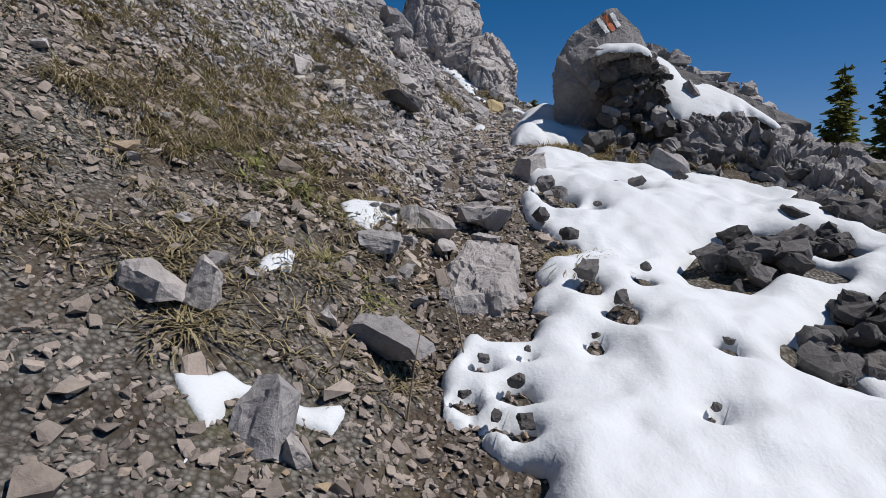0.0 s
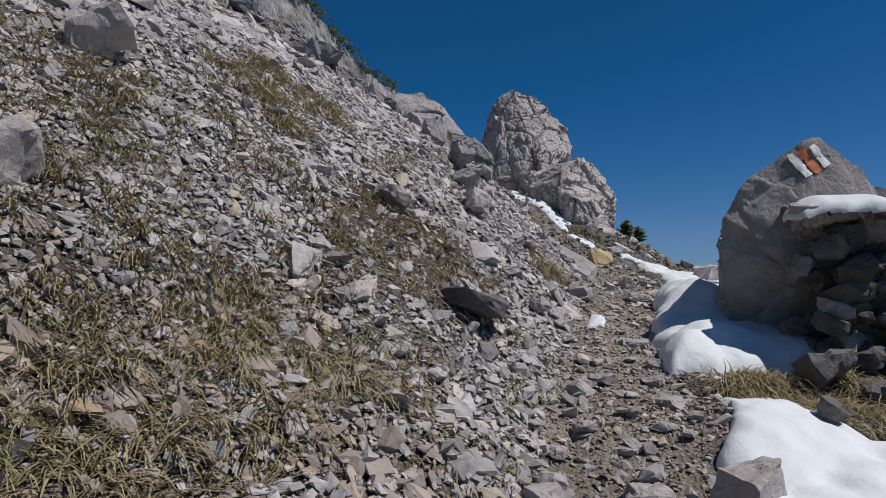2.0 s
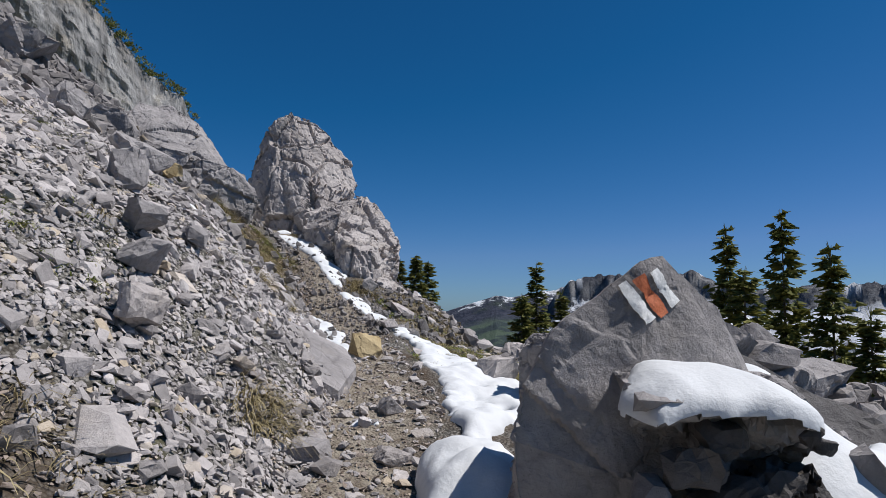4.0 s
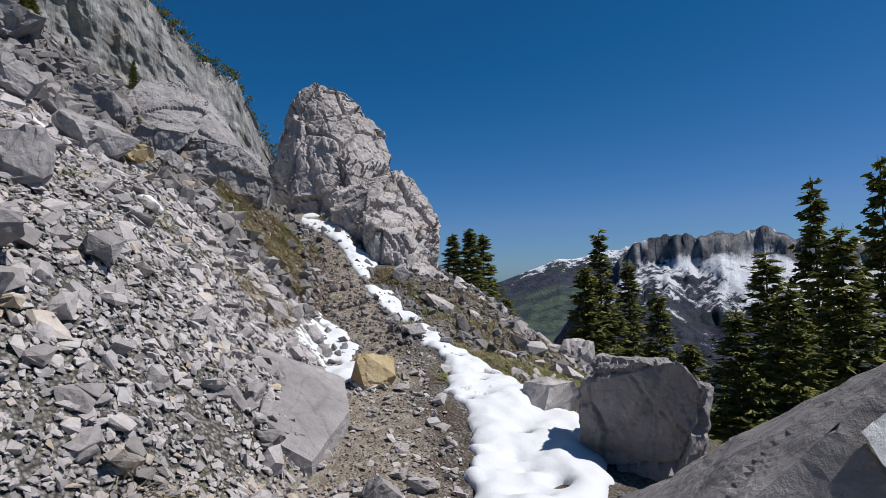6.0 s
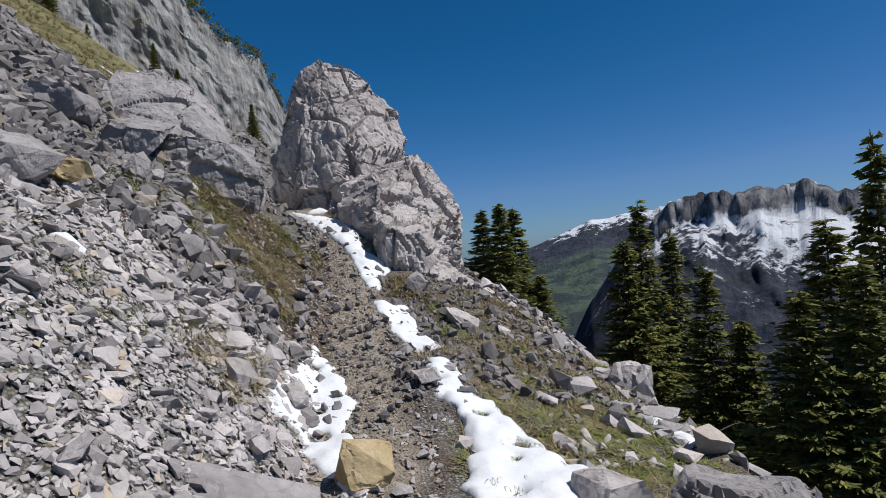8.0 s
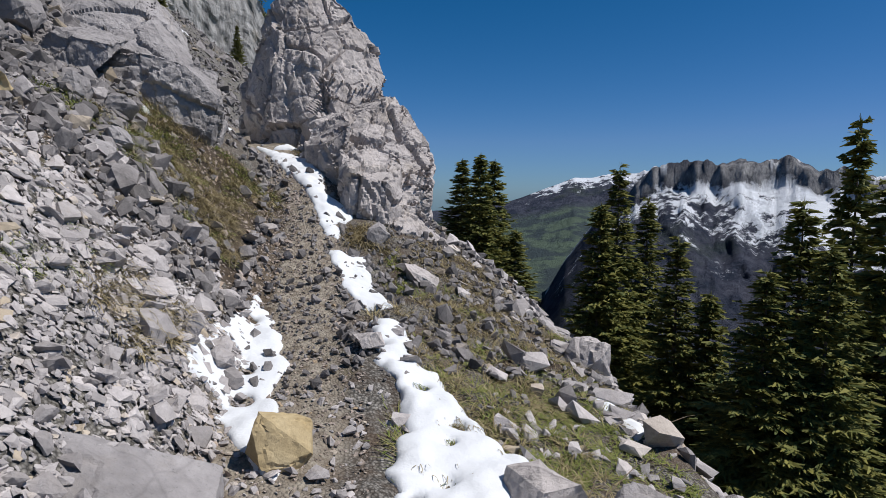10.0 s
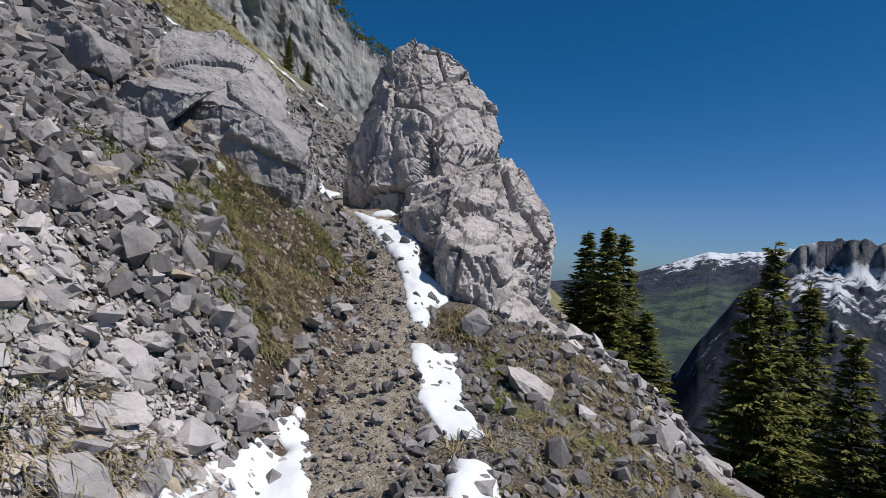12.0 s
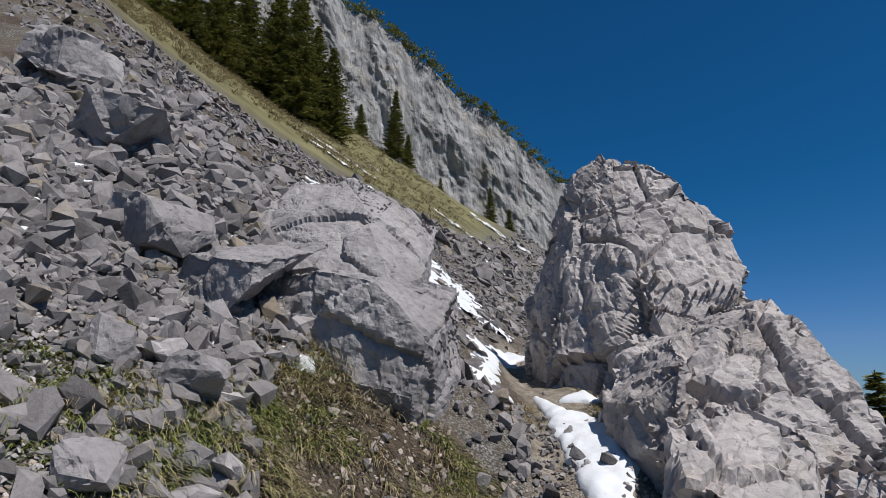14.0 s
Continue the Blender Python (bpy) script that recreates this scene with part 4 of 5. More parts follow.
snow([(-0.62, 2.35), (-0.55, 2.46), (-0.51, 2.53), (-0.48, 2.37), (-0.57, 2.31)], 0.022, "small melting snow rest on mud", 0.012, 0.03, seed=8)
snow([(-1.14, 16.3), (-0.62, 15.95), (-0.68, 16.4), (-0.95, 16.9), (-1.5, 18.2), (-1.9, 20.5), (-2.4, 21.0), (-2.1, 18.6), (-1.3, 17.2)], 0.05, "snow rests among stones of the upper path", 0.025, 0.16, seed=9)
snow([(-2.05, 14.2), (-1.9, 14.4), (-1.75, 14.25), (-1.9, 14.1)], 0.05, "small bright snow rest below a boulder", 0.012, 0.03, seed=10)
snow([(-1.45, 14.3), (-1.3, 14.5), (-1.2, 14.4), (-1.32, 14.25)], 0.05, "small bright snow rest on the bank", 0.012, 0.03, seed=11)
snow([(-0.35, 16.9), (-0.2, 17.25), (0.1, 17.2), (0.0, 16.95)], 0.06, "small snow rest at the pinnacle's foot", 0.015, 0.04, seed=12)
snow([(0.68, 8.1), (0.74, 8.3), (0.9, 8.25), (0.88, 8.08)], 0.04, "small lump of snow in the path", 0.012, 0.03, seed=13)
snow([(0.4, 6.6), (0.44, 6.85), (0.56, 6.8), (0.52, 6.6)], 0.03, "small lump of snow in the path", 0.012, 0.03, seed=14)
snow([(3.0, 12.1), (2.95, 11.6), (3.05, 11.0), (3.2, 11.1), (3.2, 11.7), (3.15, 12.1)], 0.05, "thin snow streak on the outer rim", 0.02, 0.1, seed=15)
snow([(-6.0, 20), (-3.5, 20.5), (-3, 23), (-6, 26), (-9, 25)], 0.08, "thin snow among the upper scree", 0.06, 0.9, seed=16)
for k, (sx, sy, sr) in enumerate([(-13, 34, 1.2), (-21, 42, 1.5), (-15, 48, 1.6), (-26, 50, 1.0), (-19, 64, 2.0), (-38, 44, 2.2), (-44, 40, 1.6), (-11, 40, 0.9), (-17, 36, 0.8)]):
    snow([(sx - 2.2 * sr, sy - sr), (sx + sr, sy - 0.5 * sr), (sx + 1.8 * sr, sy + sr), (sx - sr, sy + 0.8 * sr)], 0.12, "thin snow patch on the grassy slope", 0.15, 1.4 * sr, seed=20 + k)


snow([(0.68, 5.7), (0.82, 6.5), (1.0, 7.4), (1.5, 7.5), (1.6, 6.25), (1.68, 6.0), (1.2, 5.85)], 0.26, "thick snow drift at the marked boulder's foot", 0.025, 0.06, seed=17)
for k, (sx, sy, r) in enumerate([(-3.2, 13.6, 0.3), (-2.6, 13.3, 0.2), (-3.9, 14.2, 0.35), (-2.9, 14.9, 0.25), (-4.8, 14.6, 0.4), (-1.75, 10.9, 0.12), (-2.2, 12.6, 0.2), (-1.5, 13.9, 0.12), (-0.75, 10.6, 0.08)]):
    snow([(sx - r, sy - r * 0.4), (sx + r * 0.7, sy - r * 0.5), (sx + r, sy + r * 0.4), (sx - r * 0.5, sy + r * 0.6)], 0.09, "small snow rest between scree stones", 0.02, r * 0.4, seed=50 + k)


def top_of(obs):
    """A height function: the highest of some rocks under a point."""
    def z_at(X, Y):
        out = np.full(X.shape, np.nan)
        for i in np.ndindex(X.shape):
            for ob in obs:
                hit, place, _, _ = ob.ray_cast((X[i], Y[i], 12.0), (0, 0, -1))
                if hit and not (out[i] > place.z):
                    out[i] = place.z
        for _ in range(3):
            pad = np.pad(out, 1, constant_values=np.nan)
            near = np.stack([pad[a:a + out.shape[0], b:b + out.shape[1]] for a in range(3) for b in range(3)])
            good = np.isfinite(near)
            out = np.where(np.isfinite(out), np.where(good, near, 0).sum(0) / np.maximum(good.sum(0), 1), np.nan)
        return out
    return z_at


knoll = [o for o in bpy.data.objects if o.name.split(".")[0] in ("crest", "overhang", "front_slab", "low_block")]
bpy.context.view_layer.update()
snow([(1.41, 6.0), (1.44, 5.84), (1.65, 5.78), (1.9, 5.78), (1.99, 5.9), (1.94, 6.2), (1.56, 6.25)], 0.1, "thick snow cap on the rocky knoll", 0.02, 0.05, lift=lambda X, Y: 2.45 + 0.1 * (Y - 5.8) - 0.35 * np.maximum(X - 1.8, 0) - 0.3 * np.maximum(1.55 - X, 0), seed=40)
snow([(2.17, 6.0), (2.1, 6.45), (2.3, 6.68), (2.6, 6.62), (2.9, 6.5), (3.25, 6.3), (3.25, 5.9), (2.9, 5.84), (2.5, 5.8), (2.25, 5.86)], 0.09, "melting snow between rocks of the knoll", 0.02, 0.08, ((2.5, 6.3, 0.1), (2.8, 6.4, 0.09)), lift=lambda X, Y: np.minimum(2.0 + (1.12 - 0.75 * (X - 2.2)) * (Y - 6.0), 2.37 - 0.6 * (X - 2.3) + 0.1 * (Y - 6.4)), seed=41)
rock("rock", 2.45, 6.1, 2.15, (0.24, 0.26, 0.2), (30, 10, 25), ROCK, 601, rough=0.03, detail=10, label="grey rock melting out of the knoll's snow")
rock("rock", 2.75, 6.15, 2.12, (0.22, 0.24, 0.18), (35, 5, -15), ROCK, 602, rough=0.03, detail=10, label="grey rock melting out of the knoll's snow")
rock("rock", 2.95, 6.95, 2.38, (0.46, 0.4, 0.4), (10, 25, 15), ROCK, 603, rough=0.03, detail=14, label="grey block on the knoll's crest")
rock("rock", 2.3, 6.75, 2.56, (0.34, 0.3, 0.3), (10, 20, 45), ROCK, 604, rough=0.03, detail=12, label="grey block on the knoll's crest")
rock("rock", 2.55, 6.85, 2.56, (0.22, 0.2, 0.28), (5, -14, 5), ROCK, 605, rough=0.03, detail=12, label="grey block on the knoll's crest")

# ---- spruces ----


def strips(base, tip, width, side, segs=1):
    """Tapered quads from base to tip (arrays of points)."""
    n = len(base)
    v = np.stack([base - side * width[:, None], base + side * width[:, None], tip + side * width[:, None] * 0.25, tip - side * width[:, None] * 0.25], 1)
    return v.reshape(-1, 3), np.arange(4 * n).reshape(n, 4)


def spruce(seed, height, spread, twigs=6):
    """A spruce: tapered trunk, whorls of drooping boughs with hanging twigs."""
    rng = np.random.RandomState(seed)
    top = tagged(new("spruce_tree"), "tall dark green spruce on the slope below", "tree", "spruces")
    bm = bmesh.new()
    bmesh.ops.create_cone(bm, cap_ends=True, segments=8, radius1=height * 0.013, radius2=0.01, depth=height)
    bmesh.ops.translate(bm, verts=bm.verts, vec=(0, 0, height / 2))
    part("trunk", bm, BARK, top)
    B, T, W, S = [], [], [], []
    z = height * 0.05
    while z < height * 0.985:
        f = z / height
        reach = spread * (1 - f) ** 0.8 * (0.82 + 0.3 * rng.rand()) + 0.05
        k = int(5 + 6 * (1 - f))
        for i in range(k):
            a = 6.2832 * (i + rng.rand()) / k
            L = reach * (0.55 + 0.6 * rng.rand())
            droop = 0.22 + 0.25 * rng.rand() - 0.3 * f
            nj = max(3, int(L / 0.16))
            zb = z + rng.uniform(-0.035, 0.035) * height
            for j in range(nj):
                u = (j + rng.rand()) / nj
                px, rad = L * u, -droop * L * u + 0.25 * L * u * u
                p = np.array([math.cos(a) * px, math.sin(a) * px, zb + rad])
                for _ in range(twigs if u > 0.25 else 3):
                    b = a + rng.uniform(-1.25, 1.25)
                    l = (0.16 + 0.32 * rng.rand()) * (0.6 + 0.5 * (1 - f)) * (0.75 if u > 0.8 else 1.0)
                    q = p + np.array([math.cos(b) * l, math.sin(b) * l, -0.42 * l * rng.rand() + 0.12 * l])
                    B.append(p + rng.uniform(-0.03, 0.03, 3))
                    T.append(q)
                    W.append(0.03 + 0.035 * rng.rand())
                    c = rng.uniform(-1, 1)
                    S.append([-math.sin(b) * math.cos(c), math.cos(b) * math.cos(c), math.sin(c)])
        z += height * (0.007 + 0.008 * (1 - f)) + 0.03
    for k in range(14):
        B.append(np.array([0, 0, height * (0.95 + 0.004 * k)]))
        T.append(np.array([rng.uniform(-0.12, 0.12), rng.uniform(-0.12, 0.12), height * (0.97 + 0.004 * k)]))
        W.append(0.02)
        S.append([1, 0, 0])
    v, f = strips(np.array(B), np.array(T), np.array(W), np.array(S))
    me = mesh_from("crown", v, f, NEEDLES)
    crown = new("crown", me)
    crown.parent = top
    return top


TREES = [spruce(101, 10.5, 2.1), spruce(102, 7.0, 1.6), spruce(103, 9.0, 2.4)]
# eye x, y, z, azimuth, elevation of the tip, distance, kind
STANDS = [(1.4, 7.6, 3.6, -6.6, 3.0, 27, 1), (1.4, 7.6, 3.6, -8.3, 3.5, 26, 1), (1.4, 7.6, 3.6, -9.6, 2.9, 28, 1), (1.4, 7.6, 3.6, -11.7, -3.4, 27, 1),
          (1.4, 7.6, 3.6, -20.9, 2.5, 23, 0), (1.4, 7.6, 3.6, -19.4, -1.0, 22, 1), (1.4, 7.6, 3.6, -23.4, -0.4, 25, 0), (1.4, 7.6, 3.6, -26.2, -3.8, 21, 0), (1.4, 7.6, 3.6, -29.0, -8.5, 21, 1),
          (1.4, 7.6, 3.6, -38.8, 5.6, 28, 2), (1.4, 7.6, 3.6, -35.6, -0.6, 20, 2), (1.4, 7.6, 3.6, -41.5, 1.0, 19, 2), (1.4, 7.6, 3.6, -33.6, -6.5, 14.5, 2), (1.4, 7.6, 3.6, -38.0, -4, 15, 2),
          (0.37, 3.73, 2.57, -39.9, 7.8, 28, 2), (0.37, 3.73, 2.57, -43.1, 5.0, 27, 2), (0.37, 3.73, 2.57, -45.4, 0.3, 24, 0)]
for k, (ex, ey, ez, az, el, dist, kind) in enumerate(STANDS):
    x, y, ztop = ex - dist * math.sin(radians(az)), ey + dist * math.cos(radians(az)), ez + dist * math.tan(radians(el))
    z0 = gz(x, y) - 0.1
    tall = (10.5, 7.0, 9.0)[kind]
    s = (ztop - z0) / tall
    wide = min(max(s, 0.95), 1.45)
    copy_thing(TREES[kind], pose(x, y, z0, 0, 0, 57 * k) @ Matrix.Diagonal((wide, wide, s, 1)))
# trees on the grassy slope under the cliff: azimuth, distance, scale
for k, (az, dist, s, kind) in enumerate([(52, 52, 1.0, 2), (49, 50, 1.1, 0), (46.5, 55, 1.2, 2), (43.5, 50, 1.25, 2), (41.5, 47, 1.2, 0), (39.6, 52, 1.1, 2), (38, 50, 0.95, 2), (31.6, 62, 0.75, 0), (30.3, 63, 0.55, 1), (22.2, 75, 0.55, 0), (20.4, 74, 0.6, 1),
                                         (18.2, 80, 0.5, 1), (14.2, 70, 0.6, 1), (58, 48, 1.0, 2), (62, 44, 1.0, 0), (55, 60, 1.2, 2), (67, 50, 1.1, 2), (35, 80, 0.7, 2), (27, 90, 0.6, 0), (25, 88, 0.5, 1)]):
    x, y = 1.36 - dist * math.sin(radians(az)), 11.4 + dist * math.cos(radians(az))
    ob = copy_thing(TREES[kind], pose(x, y, gz(x, y) - 0.15, 0, 0, 40 * k) @ Matrix.Diagonal((s, s, s, 1)))
    ob["label"] = "dark spruce on the grassy slope under the cliff"
for ob in TREES:
    for o in (*ob.children_recursive, ob):
        bpy.data.objects.remove(o)

# low pines along the cliff's brow
rng = np.random.RandomState(5)
B, T, W, S = [], [], [], []
brow = np.stack([CX, CY, CZ], -1)[95]
for k in range(naz):
    if rng.rand() < 0.25:
        continue
    for c in range(2):
        mid = brow[k] + rng.uniform(-1.2, 1.2, 3) + (0, 0, 0.6)
        r = rng.uniform(0.5, 1.3)
        d = rng.normal(size=(26, 3))
        d /= np.linalg.norm(d, axis=1, keepdims=True)
        d[:, 2] = np.abs(d[:, 2])
        p = mid + d * r * rng.uniform(0.3, 1, (26, 1))
        B.append(p)
        T.append(p + d * 0.5)
        W.append(np.full(26, 0.16))
        s = np.cross(d, rng.normal(size=(26, 3)))
        S.append(s / np.linalg.norm(s, axis=1, keepdims=True))
v, f = strips(np.concatenate(B), np.concatenate(T), np.concatenate(W), np.concatenate(S))
tagged(new("dwarf_pine", mesh_from("dwarf_pine", v, f, NEEDLES)), "dark low pines along the brow of the cliff", "shrub", kind="stuff")

# ---- grass ----


def tufts(centres, blades, length, material, name, label, seed, droop=0.9, width=0.0035, wind=0.0):
    """Tufts of curved tapering blades that hang down the slope."""
    rng = np.random.RandomState(seed)
    C = np.repeat(np.asarray(centres, float), blades, 0)
    n = len(C)
    r = np.abs(rng.normal(0, 0.06, n))
    a = rng.rand(n) * 6.2832
    bx, by = C[:, 0] + np.cos(a) * r, C[:, 1] + np.sin(a) * r
    bz = ground_z(bx, by) - 0.01
    e = 0.05
    gxs, gys = (ground_z(bx + e, by) - ground_z(bx - e, by)) / (2 * e), (ground_z(bx, by + e) - ground_z(bx, by - e)) / (2 * e)
    L = length * rng.uniform(0.45, 1.25, n) * C[:, 2]
    dx, dy = np.cos(a) * 0.7 - gxs * 0.9, np.sin(a) * 0.7 - gys * 0.9
    m = np.hypot(dx, dy) + 1e-6
    lean = rng.uniform(0.3, 1.0, n)
    dx, dy = dx / m * lean, dy / m * lean
    rows = []
    side = np.stack([-dy, dx, np.zeros(n)], 1)
    side /= np.linalg.norm(side, axis=1, keepdims=True) + 1e-9
    for k, t in enumerate((0, 0.4, 0.75, 1.0)):
        p = np.stack([bx + dx * L * t, by + dy * L * t, bz + L * (0.85 * t - droop * t * t * (0.4 + lean * 0.7))], 1)
        p[:, 2] = np.maximum(p[:, 2], ground_z(p[:, 0], p[:, 1]) + 0.004 + 0.02 * t)
        w = width * rng.uniform(0.6, 1.3, n) * (1 - 0.85 * t)
        rows += [p - side * w[:, None], p + side * w[:, None]]
    V = np.stack(rows, 1).reshape(-1, 3)
    q = np.array([[0, 1, 3, 2], [2, 3, 5, 4], [4, 5, 7, 6]])
    F = (np.arange(n)[:, None, None] * 8 + q).reshape(-1, 4)
    return tagged(new(name, mesh_from(name, V, F, material)), label, "grass", kind="stuff")


def sprinkle(n, x0, x1, y0, y1, seed, freq=0.9, level=0.1, size=(0.7, 1.3)):
    """Tuft places in a stretch of the plan, gathered in clumps."""
    rng = np.random.RandomState(seed)
    x, y = rng.uniform(x0, x1, n * 6), rng.uniform(y0, y1, n * 6)
    keep = (fbm(x, y, freq, 3, seed) > level) & (np.abs(x - path_x(y)) > 0.3)
    x, y = x[keep][:n], y[keep][:n]
    return np.stack([x, y, rng.uniform(*size, len(x))], 1)


dry = [sprinkle(45, -1.2, -0.2, 5.5, 6.8, 91, 1.6, 0.0, (0.6, 1.2)), sprinkle(110, -1.3, 0.05, 12.7, 14.9, 71, 1.2, -0.1, (0.6, 1.3)), sprinkle(300, -2.3, 0.0, 1.9, 5.4, 61, 0.7, -0.25, (0.35, 0.9)), sprinkle(150, -1.7, -0.1, 3.0, 5.0, 1, 1.5, 0.2, (0.7, 1.5)), sprinkle(110, -2.6, -0.2, 4.4, 6.6, 51, 1.3, 0.25, (0.7, 1.3)), sprinkle(150, -3.5, -1.0, 2.0, 5.5, 2, 0.8, 0.2), sprinkle(70, -0.75, 0.3, 11.7, 14.6, 3, 1.2, 0.0, (0.7, 1.3)),
       sprinkle(320, 1.3, 3.2, 9.8, 14.6, 4, 1.0, -0.1), sprinkle(40, 0.95, 1.5, 5.35, 5.75, 5, 2, -0.3, (1, 1.7)), sprinkle(120, 1.2, 3.3, 5.2, 5.9, 6, 2, -0.3, (0.9, 1.5)), sprinkle(34, 1.0, 1.35, 13.95, 14.45, 7, 2, -0.5, (1.2, 2.0)),
       sprinkle(50, -0.6, 0.2, 16.2, 17.4, 8, 2, -0.3), sprinkle(16, 0.12, 0.32, 7.6, 7.95, 9, 2, -0.9, (1.2, 1.8)), sprinkle(120, -2.2, -0.2, 6.3, 8.2, 10, 1.1, 0.3), sprinkle(80, -1.5, 0.1, 12.6, 14.7, 11, 1.3, 0.05, (0.8, 1.4)), sprinkle(70, -1.7, -0.25, 14.2, 14.95, 15, 2, -0.1, (0.9, 1.4)), sprinkle(40, -1.4, -0.2, 13.4, 14.2, 16, 2, 0.15, (0.7, 1.2)),
       sprinkle(30, 0.3, 0.75, 2.9, 3.3, 12, 2, -0.4, (0.9, 1.5)), sprinkle(22, -0.9, 0.1, 1.7, 2.8, 13, 1.5, 0.2, (0.5, 0.9)), sprinkle(30, -0.2, 0.25, 10.4, 11.2, 14, 2, 0.1)]
tufts(np.concatenate(dry), 27, 0.16, GRASS_DRY, "dry_grass", "straw-coloured dry grass hanging down the slope", 3, width=0.0045)
green = [sprinkle(150, -1.4, 0.05, 12.6, 14.9, 81, 1.4, 0.0, (0.7, 1.3)), sprinkle(50, -2.2, 0.1, 2.4, 6.0, 21, 1.0, 0.3), sprinkle(260, 1.4, 3.2, 10, 14.5, 22, 1.1, -0.05), sprinkle(170, -1.8, -0.1, 12.6, 14.9, 23, 1.6, 0.1, (0.9, 1.5)), sprinkle(20, 0.05, 0.3, 2.5, 2.75, 24, 2, -0.6, (0.8, 1.2)), sprinkle(50, -2, -0.2, 6, 11, 25, 1.5, 0.35)]
tufts(np.concatenate(green), 40, 0.1, GRASS_GREEN, "green_grass", "fresh green grass between the stones", 4, width=0.0045)

slope = sprinkle(5200, -60, -6, 22, 95, 31, 0.08, -0.2, (0.6, 1.5))
slope = slope[np.hypot(slope[:, 0], slope[:, 1] - 8) > turf_edge(slope[:, 0], slope[:, 1])]
tufts(slope, 8, 0.55, GRASS_DRY, "slope_grass", "yellowish tussocks on the slope under the cliff", 9, width=0.02)

# dry stalks leaning over the outer rim
for k, (x, y, dx, dy, h) in enumerate([(2.35, 9.9, 0.35, 0.1, 0.28), (2.4, 9.95, 0.5, 0.0, 0.18), (2.32, 9.85, 0.2, 0.2, 0.33), (3.2, 11.2, 0.35, 0.0, 0.12), (-0.05, 1.9, 0.05, 0.05, 0.35), (0.15, 2.2, -0.1, 0.2, 0.4)]):
    cu = bpy.data.curves.new("dry_stalk", 'CURVE')
    cu.dimensions, cu.bevel_depth, cu.bevel_resolution = '3D', 0.004, 1
    sp = cu.splines.new('POLY')
    sp.points.add(7)
    z = gz(x, y) - 0.03
    for i in range(8):
        t = i / 7
        sp.points[i].co = (x + dx * t, y + dy * t + 0.01 * math.sin(9 * t), z + h * 1.6 * t - h * 0.6 * t * t, 1)
        sp.points[i].radius = 1 - 0.75 * t
    cu.materials.append(TWIG)
    tagged(new("dry_stalk", cu), "thin dry bent stalk growing beside the path", "plant stalk", "dry stalks")

# ---- stones ----


def stone_shapes(count, n, seed, flat=0.6):
    out = []
    for k in range(count):
        bm = block(np.random.RandomState(seed + k), 1.0, 0.78, flat, n, 0.85)
        bmesh.ops.triangulate(bm, faces=bm.faces)
        bm.verts.ensure_lookup_table()
        bm.verts.index_update()
        out.append((np.array([v.co for v in bm.verts]), np.array([[v.index for v in f.verts] for f in bm.faces])))
        bm.free()
    return out


SHAPES = stone_shapes(28, 13, 300, 0.4)
BLOCKY = stone_shapes(20, 12, 380, 0.66)
CHIPS = stone_shapes(14, 8, 340, 0.42)


def turns(rng, X, Y, spread=0.5):
    """Rotations that lie a stone on the slope, turned and tilted at random."""
    e = 0.06
    nx, ny = -(ground_z(X + e, Y) - ground_z(X - e, Y)) / (2 * e), -(ground_z(X, Y + e) - ground_z(X, Y - e)) / (2 * e)
    N = np.stack([nx, ny, np.ones(len(X))], 1) + rng.normal(0, spread, (len(X), 3))
    N /= np.linalg.norm(N, axis=1, keepdims=True)
    A = rng.normal(size=(len(X), 3))
    U = np.cross(N, A)
    U /= np.linalg.norm(U, axis=1, keepdims=True)
    return np.stack([U, np.cross(N, U), N], 2)


def scatter(name, X, Y, size, material, label, seed, proud=0.16, spread=0.36, base=None, forms=None):
    """Thousands of loose stones as one mesh."""
    rng = np.random.RandomState(seed)
    R = turns(rng, X, Y, spread)
    Z = (ground_z(X, Y) if base is None else base) + size * proud
    P = np.stack([X, Y, Z], 1)
    forms = forms or SHAPES
    kind = rng.randint(0, len(forms), len(X))
    sc = size[:, None] * rng.uniform(0.75, 1.2, (len(X), 3))
    VV, FF, o = [], [], 0
    for k, (v, f) in enumerate(forms):
        i = np.nonzero(kind == k)[0]
        w = np.einsum('nij,nvj->nvi', R[i], v[None] * sc[i][:, None]) + P[i][:, None]
        VV.append(w.reshape(-1, 3))
        FF.append((f[None] + (np.arange(len(i)) * len(v))[:, None, None]).reshape(-1, 3) + o)
        o += len(i) * len(v)
    return tagged(new(name, mesh_from(name, np.concatenate(VV), np.concatenate(FF), material)), label, "stones", kind="stuff")


rng = np.random.RandomState(77)


def pick(n, x0, x1, y0, y1, chance):
    x, y = rng.uniform(x0, x1, n), rng.uniform(y0, y1, n)
    k = rng.rand(n) < chance(x, y)
    return x[k], y[k]


